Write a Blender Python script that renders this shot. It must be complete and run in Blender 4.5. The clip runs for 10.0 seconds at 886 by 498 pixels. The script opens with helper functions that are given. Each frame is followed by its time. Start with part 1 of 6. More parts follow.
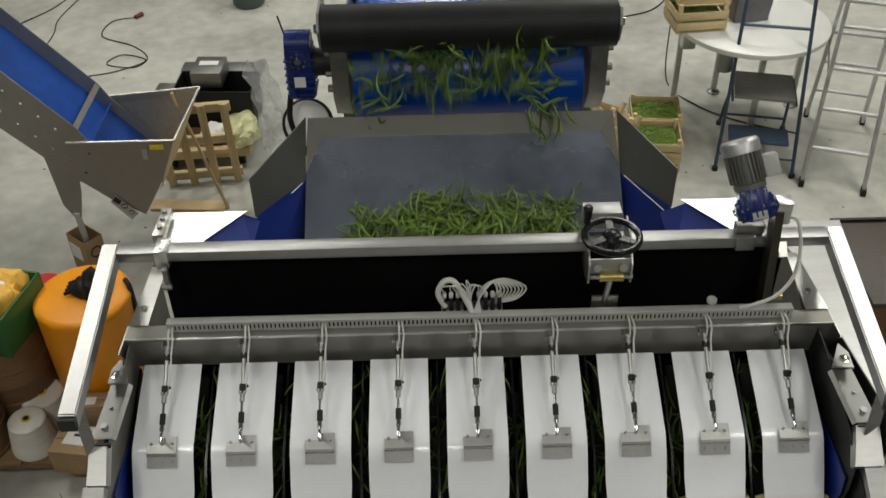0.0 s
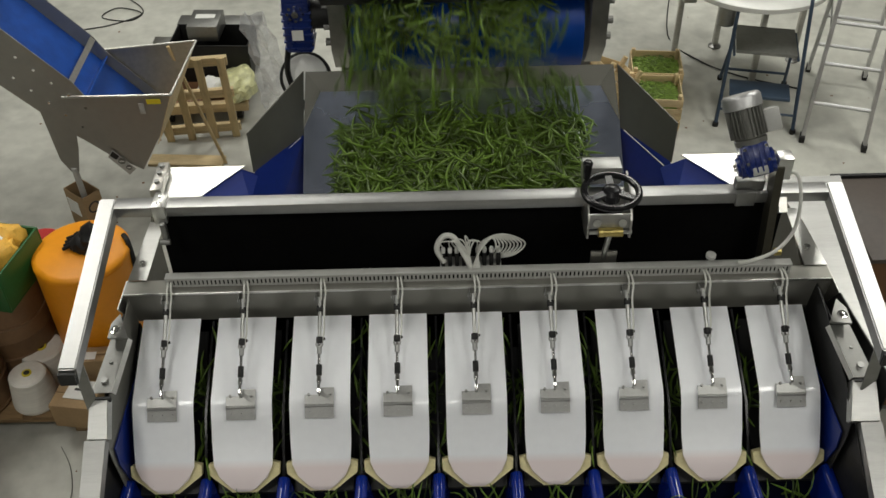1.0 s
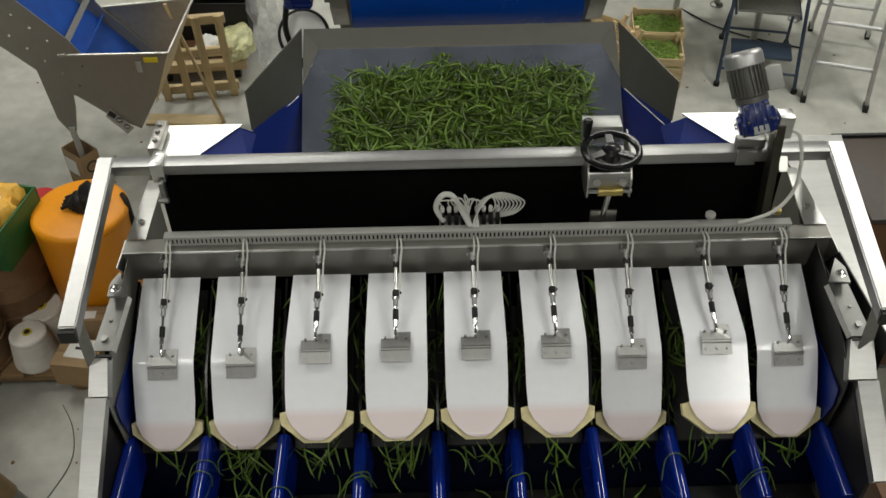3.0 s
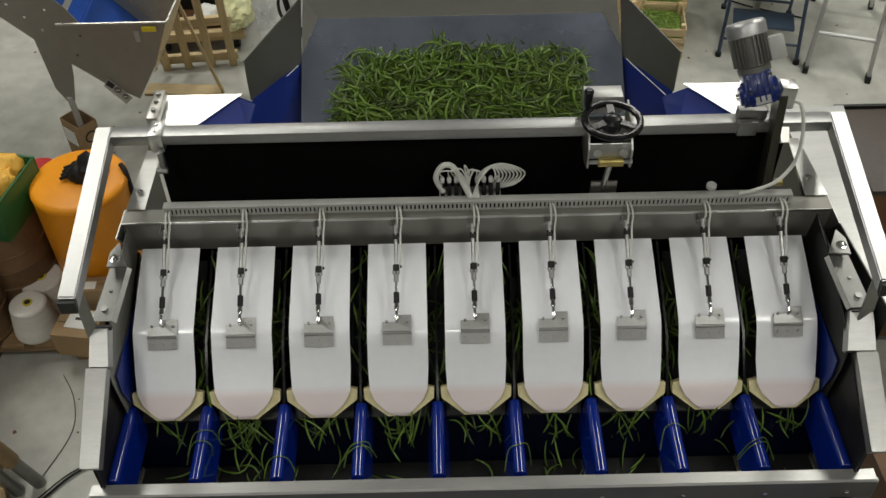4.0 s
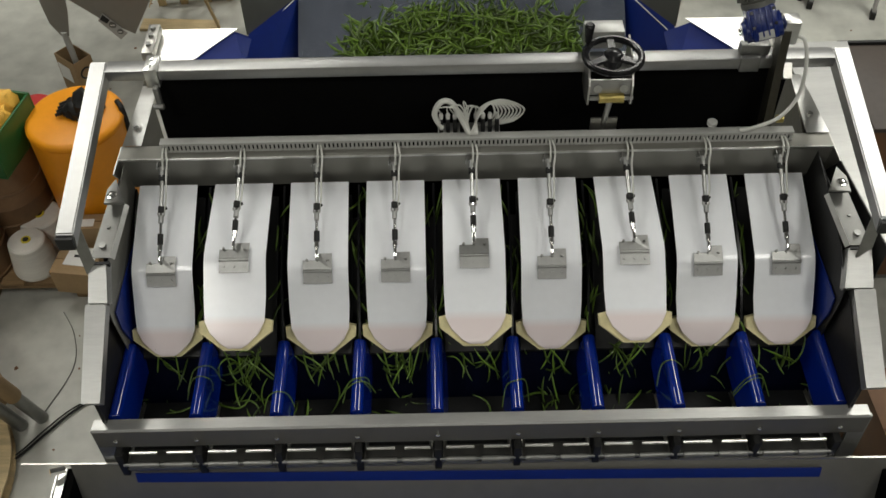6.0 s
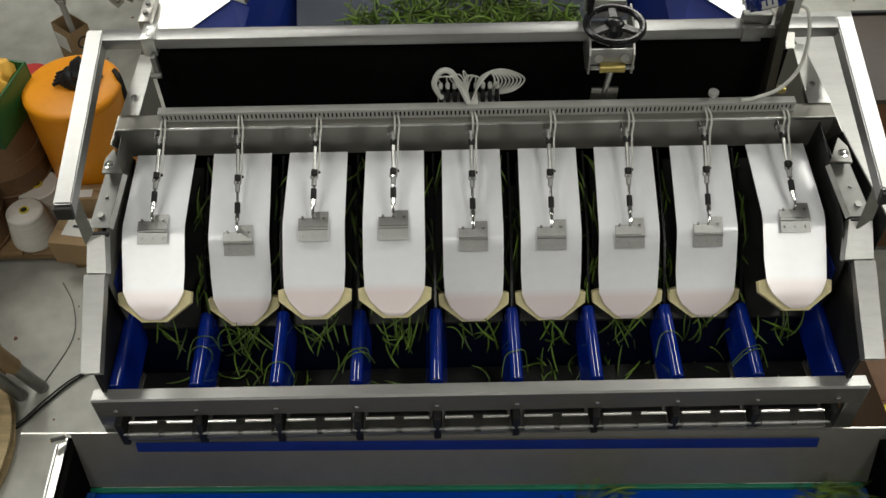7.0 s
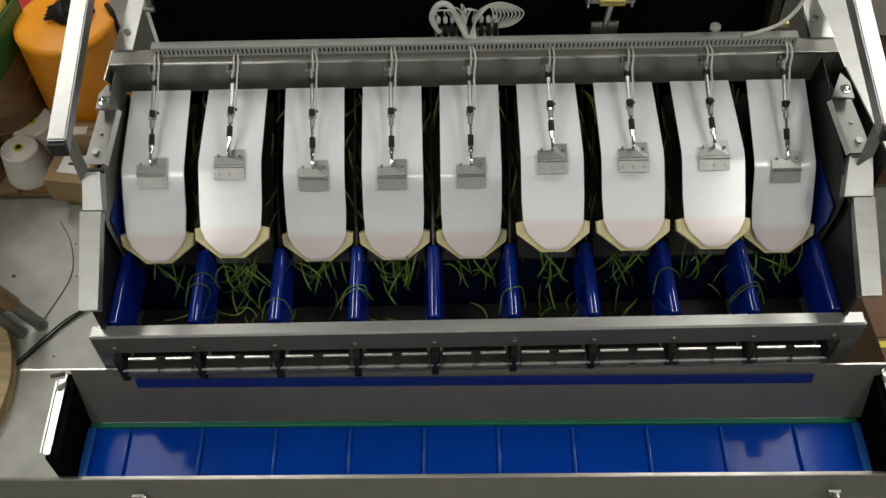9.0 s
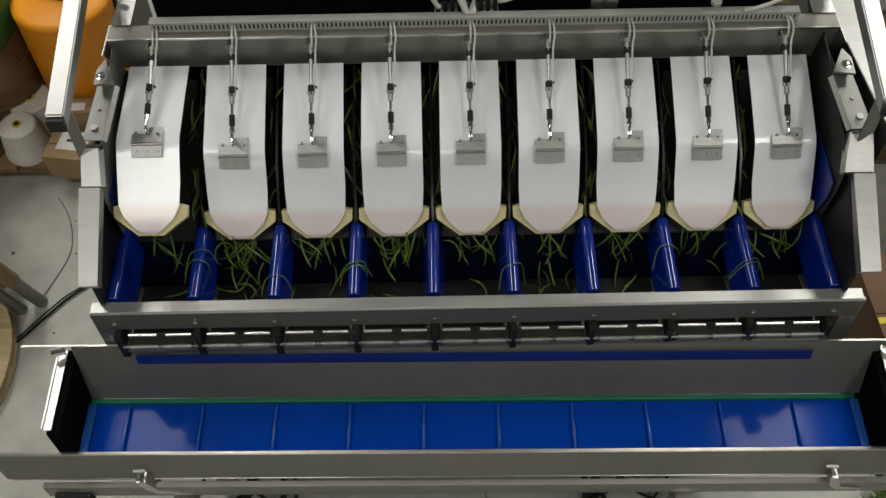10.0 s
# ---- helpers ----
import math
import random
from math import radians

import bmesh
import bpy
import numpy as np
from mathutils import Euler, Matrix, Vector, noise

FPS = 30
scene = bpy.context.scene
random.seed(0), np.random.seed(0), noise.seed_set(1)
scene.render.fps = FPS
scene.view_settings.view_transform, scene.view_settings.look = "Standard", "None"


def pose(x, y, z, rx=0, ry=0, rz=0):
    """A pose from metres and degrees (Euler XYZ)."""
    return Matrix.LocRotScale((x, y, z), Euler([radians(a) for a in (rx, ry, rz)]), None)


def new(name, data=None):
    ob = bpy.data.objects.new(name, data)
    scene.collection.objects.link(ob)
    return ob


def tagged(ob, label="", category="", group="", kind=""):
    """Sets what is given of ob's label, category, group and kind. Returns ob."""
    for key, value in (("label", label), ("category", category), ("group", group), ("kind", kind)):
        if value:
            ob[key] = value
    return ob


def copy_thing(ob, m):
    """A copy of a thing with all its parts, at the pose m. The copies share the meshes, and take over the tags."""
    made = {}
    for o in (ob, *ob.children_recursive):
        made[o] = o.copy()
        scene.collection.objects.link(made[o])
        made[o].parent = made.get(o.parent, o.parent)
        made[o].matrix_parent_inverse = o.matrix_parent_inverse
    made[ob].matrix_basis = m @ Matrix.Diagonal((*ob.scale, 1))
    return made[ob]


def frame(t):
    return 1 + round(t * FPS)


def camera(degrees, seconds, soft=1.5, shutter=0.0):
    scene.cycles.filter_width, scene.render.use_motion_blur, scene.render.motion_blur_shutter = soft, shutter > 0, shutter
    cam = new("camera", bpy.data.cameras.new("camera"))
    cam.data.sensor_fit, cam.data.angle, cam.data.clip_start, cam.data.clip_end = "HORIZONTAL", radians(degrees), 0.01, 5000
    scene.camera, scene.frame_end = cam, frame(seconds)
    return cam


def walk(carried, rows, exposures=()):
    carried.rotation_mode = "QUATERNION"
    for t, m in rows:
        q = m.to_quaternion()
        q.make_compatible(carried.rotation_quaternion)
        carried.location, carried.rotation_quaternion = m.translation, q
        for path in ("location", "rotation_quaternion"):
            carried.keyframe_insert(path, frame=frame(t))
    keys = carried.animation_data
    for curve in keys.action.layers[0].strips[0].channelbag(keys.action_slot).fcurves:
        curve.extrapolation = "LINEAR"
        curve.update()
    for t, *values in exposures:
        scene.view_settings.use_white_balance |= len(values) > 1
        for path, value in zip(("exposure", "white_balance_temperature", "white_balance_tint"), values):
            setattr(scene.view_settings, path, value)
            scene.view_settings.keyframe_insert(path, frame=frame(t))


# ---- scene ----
# The camera hangs four metres up, tilts down in small steps and sinks a hand's breadth meanwhile.
cam = camera(48.56, 10.0, soft=1.5, shutter=0.5)
PATH = [
    (0.0, 51.06, 1.04, -0.97, -0.000, -0.004, 4.030),
    (0.5, 49.54, 0.98, -0.99, -0.001, -0.002, 4.025),
    (1.0, 48.51, 0.95, -0.98, -0.000, -0.000, 4.022),
    (1.5, 48.07, 0.93, -0.97, -0.000, -0.000, 4.021),
    (2.0, 47.72, 0.90, -0.97, -0.000, -0.003, 4.018),
    (2.5, 46.87, 0.89, -0.98, 0.000, -0.003, 4.015),
    (2.7, 46.77, 0.89, -0.98, 0.000, -0.003, 4.015),
    (3.8, 44.59, 0.82, -0.92, 0.000, 0.000, 4.008),
    (4.0, 44.59, 0.82, -0.92, 0.000, 0.000, 4.008),
    (4.5, 44.55, 0.81, -0.94, 0.000, 0.002, 4.009),
    (5.0, 43.96, 0.79, -0.90, -0.001, 0.000, 4.005),
    (5.5, 42.45, 0.75, -0.90, 0.002, 0.000, 3.999),
    (5.7, 41.84, 0.75, -0.90, 0.002, 0.000, 3.999),
    (6.8, 39.64, 0.63, -0.87, 0.000, 0.001, 3.990),
    (7.0, 39.43, 0.62, -0.86, -0.000, 0.001, 3.988),
    (7.5, 38.51, 0.61, -0.91, -0.001, 0.000, 3.984),
    (8.0, 37.11, 0.54, -0.90, -0.002, 0.002, 3.980),
    (8.5, 35.95, 0.56, -0.92, 0.002, 0.002, 3.977),
    (9.0, 35.87, 0.53, -0.93, 0.001, 0.003, 3.975),
    (9.5, 34.56, 0.51, -0.97, 0.000, 0.000, 3.973),
    (10.0, 34.56, 0.52, -0.96, 0.001, 0.001, 3.971),
]
walk(cam, [(t, pose(x, y, z, rx, ry, rz)) for t, rx, ry, rz, x, y, z in PATH])

# World: a closed hall; only a trace of daylight leaks in.
world = bpy.data.worlds.new("world")
scene.world = world
world.use_nodes = True
world.node_tree.nodes["Background"].inputs[0].default_value = (0.75, 0.8, 0.9, 1)
world.node_tree.nodes["Background"].inputs[1].default_value = 0.02
scene.view_settings.exposure = 0.0

# two rows of fittings run the length of the hall, to both sides of the machine; all unseen, centre lamps added for
# brightness
LAMPS = [(-3.5, 4.9, 80, 2.6), (3.8, 4.9, 116, 2.6), (-2.4, 8.6, 74, 0.8), (2.4, 8.6, 130, 0.8), (0.0, 11.5, 85, 0.8), (-2.6, -0.7, 50, 1.6), (3.1, -0.7, 60, 1.6), (-2.9, -7.3, 24, 0.5), (3.6, -7.3, 24, 0.5), (0.0, -3.6, 40, 0.8)]
LAMP_Z = 6.6
for lx, ly, watts, long in LAMPS:
    ld = bpy.data.lights.new("hall_light", "AREA")
    ld.shape, ld.size, ld.size_y, ld.energy, ld.color = "RECTANGLE", 1.0, long, watts, (0.99, 0.98, 0.90)
    lo = new("hall_light", ld)
    lo.matrix_basis = pose(lx, ly, LAMP_Z - 0.1)


# ---- materials ----
def mat(name, color, rough=0.5, metal=0.0, var=0.12, scale=6.0, bump=0.0, bscale=60.0, stretch=(1, 1, 1), rvar=0.1,
        spec=0.5, coat=0.0, island=0.0, obj=0.0, trans=0.0, fine=0.5):
    """A principled material with colour variation at two scales, roughness variation and fine relief."""
    m = bpy.data.materials.new(name)
    m.use_nodes = True
    nt = m.node_tree
    n, l = nt.nodes, nt.links
    b = n["Principled BSDF"]
    tc = n.new("ShaderNodeTexCoord")
    mp = n.new("ShaderNodeMapping")
    mp.inputs["Scale"].default_value = stretch
    l.new(tc.outputs["Object"], mp.inputs["Vector"])
    n1 = n.new("ShaderNodeTexNoise")
    n1.inputs["Scale"].default_value, n1.inputs["Detail"].default_value = scale, 4
    n2 = n.new("ShaderNodeTexNoise")
    n2.inputs["Scale"].default_value, n2.inputs["Detail"].default_value = scale * 9, 3
    for q in (n1, n2):
        l.new(mp.outputs[0], q.inputs["Vector"])
    add = n.new("ShaderNodeMath")
    add.operation = "MULTIPLY_ADD"
    l.new(n2.outputs[0], add.inputs[0])
    add.inputs[1].default_value = fine
    l.new(n1.outputs[0], add.inputs[2])
    rmp = n.new("ShaderNodeMapRange")
    rmp.inputs[1].default_value, rmp.inputs[2].default_value = 0.35 + 0.5 * fine - 0.15, 0.65 + 0.5 * fine + 0.15 - 0.5 * fine * 0.5
    rmp.inputs[3].default_value, rmp.inputs[4].default_value = 1 - var, 1 + var
    l.new(add.outputs[0], rmp.inputs[0])
    mul = n.new("ShaderNodeVectorMath")
    mul.operation = "SCALE"
    mul.inputs[0].default_value = color
    l.new(rmp.outputs[0], mul.inputs["Scale"])
    out = mul.outputs[0]
    for amount, node, sock in ((island, "ShaderNodeNewGeometry", "Random Per Island"), (obj, "ShaderNodeObjectInfo", "Random")):
        if amount:
            g = n.new(node)
            r2 = n.new("ShaderNodeMapRange")
            r2.inputs[3].default_value, r2.inputs[4].default_value = 1 - amount, 1 + amount
            l.new(g.outputs[sock], r2.inputs[0])
            m2 = n.new("ShaderNodeVectorMath")
            m2.operation = "SCALE"
            l.new(out, m2.inputs[0])
            l.new(r2.outputs[0], m2.inputs["Scale"])
            out = m2.outputs[0]
    l.new(out, b.inputs["Base Color"])
    rr = n.new("ShaderNodeMapRange")
    rr.inputs[3].default_value, rr.inputs[4].default_value = max(rough - rvar, 0.02), min(rough + rvar, 1)
    l.new(n1.outputs[0], rr.inputs[0])
    l.new(rr.outputs[0], b.inputs["Roughness"])
    b.inputs["Metallic"].default_value = metal
    b.inputs["Specular IOR Level"].default_value = spec
    b.inputs["Coat Weight"].default_value = coat
    if trans:
        b.inputs["Subsurface Weight"].default_value = trans
        b.inputs["Subsurface Radius"].default_value = (0.02, 0.015, 0.01)
    if bump:
        n3 = n.new("ShaderNodeTexNoise")
        n3.inputs["Scale"].default_value, n3.inputs["Detail"].default_value = bscale, 4
        l.new(mp.outputs[0], n3.inputs["Vector"])
        bp = n.new("ShaderNodeBump")
        bp.inputs["Strength"].default_value, bp.inputs["Distance"].default_value = bump, 0.01
        l.new(n3.outputs[0], bp.inputs["Height"])
        l.new(bp.outputs[0], b.inputs["Normal"])
    return m


def glow(name, color, strength):
    m = mat(name, color, 0.6)
    b = m.node_tree.nodes["Principled BSDF"]
    b.inputs["Emission Color"].default_value = (*color, 1)
    b.inputs["Emission Strength"].default_value = strength
    return m


STEEL = mat("brushed_steel", (0.50, 0.49, 0.46), 0.38, 1.0, 0.10, 5, 0.05, 40, (1, 14, 14), 0.08)
STEEL_V = mat("brushed_steel_sheet", (0.44, 0.43, 0.40), 0.42, 1.0, 0.12, 3, 0.06, 30, (10, 1, 10), 0.1)
STEEL_B = mat("polished_steel", (0.72, 0.72, 0.70), 0.33, 1.0, 0.06, 6, 0.03, 60, (1, 8, 8), 0.06)
STEEL_D = mat("worn_dark_steel", (0.26, 0.26, 0.25), 0.45, 0.9, 0.15, 5, 0.08, 40)
GREY_S = mat("grey_sheet_steel", (0.33, 0.325, 0.30), 0.5, 0.7, 0.08, 2, 0.03, 30)
STEEL_H = mat("satin_sheet_steel", (0.25, 0.245, 0.22), 0.5, 0.55, 0.08, 2, 0.03, 30)
CHROME = mat("chrome", (0.8, 0.8, 0.8), 0.12, 1.0, 0.04, 20)
ALU = mat("aluminium", (0.55, 0.55, 0.55), 0.5, 1.0, 0.1, 10, 0.05, 60)
BLUE = mat("blue_plastic", (0.002, 0.018, 0.21), 0.07, 0.0, 0.08, 6, 0.0, 40, rvar=0.03, coat=0.2)
COLUMN_S = mat("light_column_steel", (0.38, 0.38, 0.368), 0.40, 0.75, 0.10, 3, 0.05, 40, (1, 9, 9))
PLATE_W = mat("warm_back_plate_steel", (0.22, 0.212, 0.19), 0.48, 0.5, 0.10, 2, 0.03, 30)
BLUE_M = mat("blue_polyethylene", (0.004, 0.020, 0.18), 0.42, 0.0, 0.12, 5, 0.03, 40)
BELT = mat("blue_belt", (0.004, 0.075, 0.42), 0.26, 0.0, 0.07, 3, 0.03, 90, rvar=0.06)
BELT_G = mat("glossy_blue_belt", (0.002, 0.048, 0.37), 0.10, 0.0, 0.07, 3, 0.0, 30, rvar=0.01, spec=0.05)
# near-black navy: the shade inside the bins is put into the colour
BIN_SHADE = mat("bin_shade_navy", (0.0008, 0.0018, 0.010), 0.4, 0.0, 0.15, 5, spec=0.08)
STEEL_P = mat("dull_steel_plate", (0.38, 0.38, 0.37), 0.48, 1.0, 0.10, 8, 0.04, 50)
STEEL_C = mat("rolled_steel", (0.36, 0.36, 0.345), 0.52, 1.0, 0.10, 4, 0.05, 40)
# blue with broad patches of lighter and darker tone
BELT_W = mat("mottled_blue_belt", (0.006, 0.050, 0.26), 0.36, 0.0, 0.35, 1.6, 0.04, 60)
BELT_F = mat("worn_blue_belt", (0.002, 0.055, 0.34), 0.24, 0.0, 0.10, 3, 0.03, 60)
RIM = mat("dull_rim_steel", (0.14, 0.138, 0.12), 0.5, 0.6, 0.10, 2, 0.03, 30)
LIGHT_B = mat("light_blue_edge", (0.02, 0.12, 0.45), 0.35, 0.0, 0.08, 4)
GREEN_E = mat("green_guide", (0.01, 0.16, 0.09), 0.4, 0, 0.1, 8)
BLUE_P = mat("blue_machine_paint", (0.008, 0.022, 0.14), 0.28, 0.0, 0.15, 12, 0.05, 60, coat=0.3)
FLAP = mat("white_plastic_sheet", (0.86, 0.875, 0.91), 0.17, 0.0, 0.03, 4, 0.02, 8, rvar=0.04)
FOAM = mat("yellow_foam", (0.74, 0.66, 0.38), 0.85, 0.0, 0.12, 20, 0.25, 220)
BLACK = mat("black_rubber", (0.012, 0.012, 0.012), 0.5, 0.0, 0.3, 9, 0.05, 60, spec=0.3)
# near-black, gives unlit gaps their shade by colour; also on the end plates
VOID = mat("void_black", (0.004, 0.004, 0.004), 0.9, 0.0, 0.3, 5, spec=0.02)
BLACK_G = mat("black_gloss", (0.010, 0.010, 0.011), 0.24, 0.0, 0.2, 20, spec=0.22)
GREY_P = mat("grey_plastic", (0.42, 0.42, 0.40), 0.5, 0.0, 0.06, 10, 0.03, 80)
GREY_M = mat("grey_motor_paint", (0.15, 0.15, 0.135), 0.45, 0.3, 0.12, 12, 0.05, 60)
HOSE = mat("white_hose", (0.62, 0.62, 0.58), 0.35, 0.0, 0.05, 10)
BEAN = mat("green_bean", (0.084, 0.142, 0.018), 0.34, 0.0, 0.25, 25, 0.1, 90, island=0.65)
BEAN_F = mat("fine_green_bean", (0.16, 0.25, 0.035), 0.5, 0.0, 0.3, 40, 0.1, 120, island=0.4)
CONCRETE = mat("concrete_floor", (0.455, 0.455, 0.41), 0.42, 0.0, 0.32, 0.9, 0.05, 14, rvar=0.14, fine=0.5)
CEIL = mat("grey_ceiling", (0.22, 0.22, 0.21), 0.9, 0.0, 0.05, 1.5)
WALLM = mat("painted_wall", (0.25, 0.25, 0.24), 0.8, 0.0, 0.05, 1.5, 0.05, 30)
WOOD = mat("pale_pine", (0.55, 0.42, 0.22), 0.65, 0.0, 0.25, 3, 0.15, 30, (10, 10, 1), obj=0.15)
WOOD_H = mat("pine_lath", (0.58, 0.45, 0.25), 0.65, 0.0, 0.25, 3, 0.15, 30, (1, 10, 10), obj=0.15)
CARD = mat("cardboard", (0.34, 0.23, 0.12), 0.8, 0.0, 0.12, 8, 0.08, 60, obj=0.1)
FIBRE = mat("brown_fibreboard", (0.19, 0.11, 0.055), 0.6, 0.0, 0.15, 6, 0.05, 40)
ORANGE = mat("orange_plastic", (0.92, 0.34, 0.008), 0.45, 0.0, 0.06, 4, 0.04, 50)
YELLOW_F = mat("yellow_wrap", (0.75, 0.42, 0.06), 0.6, 0.0, 0.2, 12, 0.3, 25)
GREEN_P = mat("green_plastic", (0.01, 0.10, 0.025), 0.4, 0.0, 0.1, 6)
RED_P = mat("red_plastic", (0.42, 0.012, 0.012), 0.4, 0.0, 0.1, 6)
THREAD = mat("white_thread", (0.80, 0.78, 0.72), 0.9, 0.0, 0.08, 6, 0.5, 30, (1, 1, 12))
WHITE = mat("white_laminate", (0.74, 0.74, 0.71), 0.35, 0.0, 0.05, 4)
PAPER = mat("white_label", (0.78, 0.78, 0.75), 0.7, 0.0, 0.04, 10)
INK = mat("black_ink", (0.015, 0.015, 0.015), 0.6)
YELLOW_L = mat("yellow_label", (0.75, 0.62, 0.03), 0.5)
FILM = mat("clear_film", (0.85, 0.86, 0.88), 0.25, 0.0, 0.2, 10, 0.5, 16)
LADDER_B = mat("blue_grey_steel", (0.055, 0.085, 0.13), 0.4, 0.4, 0.15, 10)
BRASS = mat("yellow_zinc", (0.50, 0.40, 0.14), 0.35, 0.9, 0.15, 20)
# darker steel for the beam's front: its shade is in the colour
STEEL_F = mat("shaded_beam_face", (0.15, 0.145, 0.13), 0.5, 0.55, 0.10, 2, 0.03, 30)
STEEL_R = mat("square_tube_steel", (0.40, 0.40, 0.395), 0.42, 1.0, 0.08, 4, 0.04, 40, rvar=0.08)
BLACK_P = mat("dark_oily_steel", (0.07, 0.065, 0.05), 0.4, 0.7, 0.2, 8, 0.05, 50)
GREY_B = mat("grey_bin_plastic", (0.06, 0.085, 0.085), 0.5, 0, 0.1, 5)
PALLET = mat("old_pallet_wood", (0.24, 0.155, 0.075), 0.75, 0.0, 0.35, 4, 0.2, 30, (1, 10, 10), obj=0.3)
BOARD_D = mat("dark_brown_board", (0.055, 0.042, 0.034), 0.5, 0.0, 0.2, 4, 0.03, 30)
RUST = mat("brown_board", (0.16, 0.075, 0.03), 0.6, 0, 0.15, 4)
LAMP_M = glow("lamp_diffuser", (1.0, 0.97, 0.9), 6.0)
# the flap's lower end is faintly pink
_nt = FLAP.node_tree
_b = _nt.nodes["Principled BSDF"]
_src = _b.inputs["Base Color"].links[0].from_socket
_tc = _nt.nodes.new("ShaderNodeTexCoord")
_sp = _nt.nodes.new("ShaderNodeSeparateXYZ")
_nt.links.new(_tc.outputs["Object"], _sp.inputs[0])
_mr = _nt.nodes.new("ShaderNodeMapRange")
_mr.inputs[1].default_value, _mr.inputs[2].default_value = -0.258, -0.282
_nt.links.new(_sp.outputs["Z"], _mr.inputs[0])
_mx = _nt.nodes.new("ShaderNodeMix")
_mx.data_type = "RGBA"
_nt.links.new(_mr.outputs[0], _mx.inputs["Factor"])
_nt.links.new(_src, _mx.inputs[6])
_mx.inputs[7].default_value = (0.83, 0.735, 0.735, 1)
_nt.links.new(_mx.outputs[2], _b.inputs["Base Color"])


# ---- mesh helpers ----
def box(bm, lo, hi, bevel=0.0):
    r = bmesh.ops.create_cube(bm, size=1.0)
    vs = r["verts"]
    for v in vs:
        v.co = Vector([lo[i] + (v.co[i] + 0.5) * (hi[i] - lo[i]) for i in range(3)])
    if bevel:
        es = list({e for v in vs for e in v.link_edges})
        bmesh.ops.bevel(bm, geom=es, offset=bevel, segments=2, affect="EDGES", profile=0.5)
    return bm


def prism(bm, poly, axis, a, b):
    """A polygon in the plane across axis (x: y,z; y: x,z; z: x,y), drawn out from a to b."""
    def at(p, w):
        return {"x": (w, p[0], p[1]), "y": (p[0], w, p[1]), "z": (p[0], p[1], w)}[axis]
    v0 = [bm.verts.new(at(p, a)) for p in poly]
    v1 = [bm.verts.new(at(p, b)) for p in poly]
    n = len(poly)
    fs = [bm.faces.new(v0[::-1]), bm.faces.new(v1)]
    for i in range(n):
        fs.append(bm.faces.new((v0[i], v0[(i + 1) % n], v1[(i + 1) % n], v1[i])))
    bmesh.ops.recalc_face_normals(bm, faces=fs)
    return bm


def slab(bm, pts, thick):
    """A flat plate through four or more points, thickened along its normal."""
    ps = [Vector(p) for p in pts]
    nrm = (ps[1] - ps[0]).cross(ps[2] - ps[0]).normalized() * thick
    v0 = [bm.verts.new(p) for p in ps]
    v1 = [bm.verts.new(p + nrm) for p in ps]
    n = len(ps)
    fs = [bm.faces.new(v0[::-1]), bm.faces.new(v1)]
    for i in range(n):
        fs.append(bm.faces.new((v0[i], v0[(i + 1) % n], v1[(i + 1) % n], v1[i])))
    bmesh.ops.recalc_face_normals(bm, faces=fs)
    return bm


def cyl(bm, p, q, r, r2=None, seg=16):
    p, q = Vector(p), Vector(q)
    d = q - p
    m = Matrix.Translation((p + q) / 2) @ d.to_track_quat("Z", "Y").to_matrix().to_4x4()
    bmesh.ops.create_cone(bm, cap_ends=True, segments=seg, radius1=r, radius2=r if r2 is None else r2, depth=d.length, matrix=m)
    return bm


def tube(bm, pts, r, seg=8):
    """A round cord along a smooth line through the points."""
    ps = [Vector(p) for p in pts]
    out = []
    n = len(ps)
    for i in range(n - 1):
        p0, p1, p2, p3 = ps[max(i - 1, 0)], ps[i], ps[i + 1], ps[min(i + 2, n - 1)]
        for k in range(6):
            t = k / 6
            out.append(0.5 * (2 * p1 + (p2 - p0) * t + (2 * p0 - 5 * p1 + 4 * p2 - p3) * t * t + (3 * p1 - p0 - 3 * p2 + p3) * t ** 3))
    out.append(ps[-1])
    rings = []
    for i, p in enumerate(out):
        d = (out[min(i + 1, len(out) - 1)] - out[max(i - 1, 0)]).normalized()
        a = d.orthogonal().normalized() if not rings else (prev - prev.dot(d) * d).normalized()
        prev = a
        b = d.cross(a)
        rings.append([bm.verts.new(p + r * (math.cos(6.2832 * j / seg) * a + math.sin(6.2832 * j / seg) * b)) for j in range(seg)])
    for u, v in zip(rings, rings[1:]):
        for j in range(seg):
            bm.faces.new((u[j], u[(j + 1) % seg], v[(j + 1) % seg], v[j]))
    bm.faces.new(rings[0][::-1])
    bm.faces.new(rings[-1])
    return bm


def lathe(bm, prof, seg=32, c=(0, 0)):
    """A turned shape from (radius, height) rows round the z axis."""
    rings = [[bm.verts.new((c[0] + r * math.cos(6.2832 * j / seg), c[1] + r * math.sin(6.2832 * j / seg), z)) for j in range(seg)] for r, z in prof]
    for u, v in zip(rings, rings[1:]):
        for j in range(seg):
            bm.faces.new((u[j], u[(j + 1) % seg], v[(j + 1) % seg], v[j]))
    bm.faces.new(rings[0][::-1])
    bm.faces.new(rings[-1])
    return bm


def torus(bm, c, R, r, seg=32, sub=8, m=None):
    m = m or Matrix()
    rings = []
    for i in range(seg):
        a = 6.2832 * i / seg
        rings.append([bm.verts.new(m @ Vector((c[0] + (R + r * math.cos(6.2832 * j / sub)) * math.cos(a), c[1] + (R + r * math.cos(6.2832 * j / sub)) * math.sin(a), c[2] + r * math.sin(6.2832 * j / sub)))) for j in range(sub)])
    for i in range(seg):
        u, v = rings[i], rings[(i + 1) % seg]
        for j in range(sub):
            bm.faces.new((u[j], v[j], v[(j + 1) % sub], u[(j + 1) % sub]))
    return bm


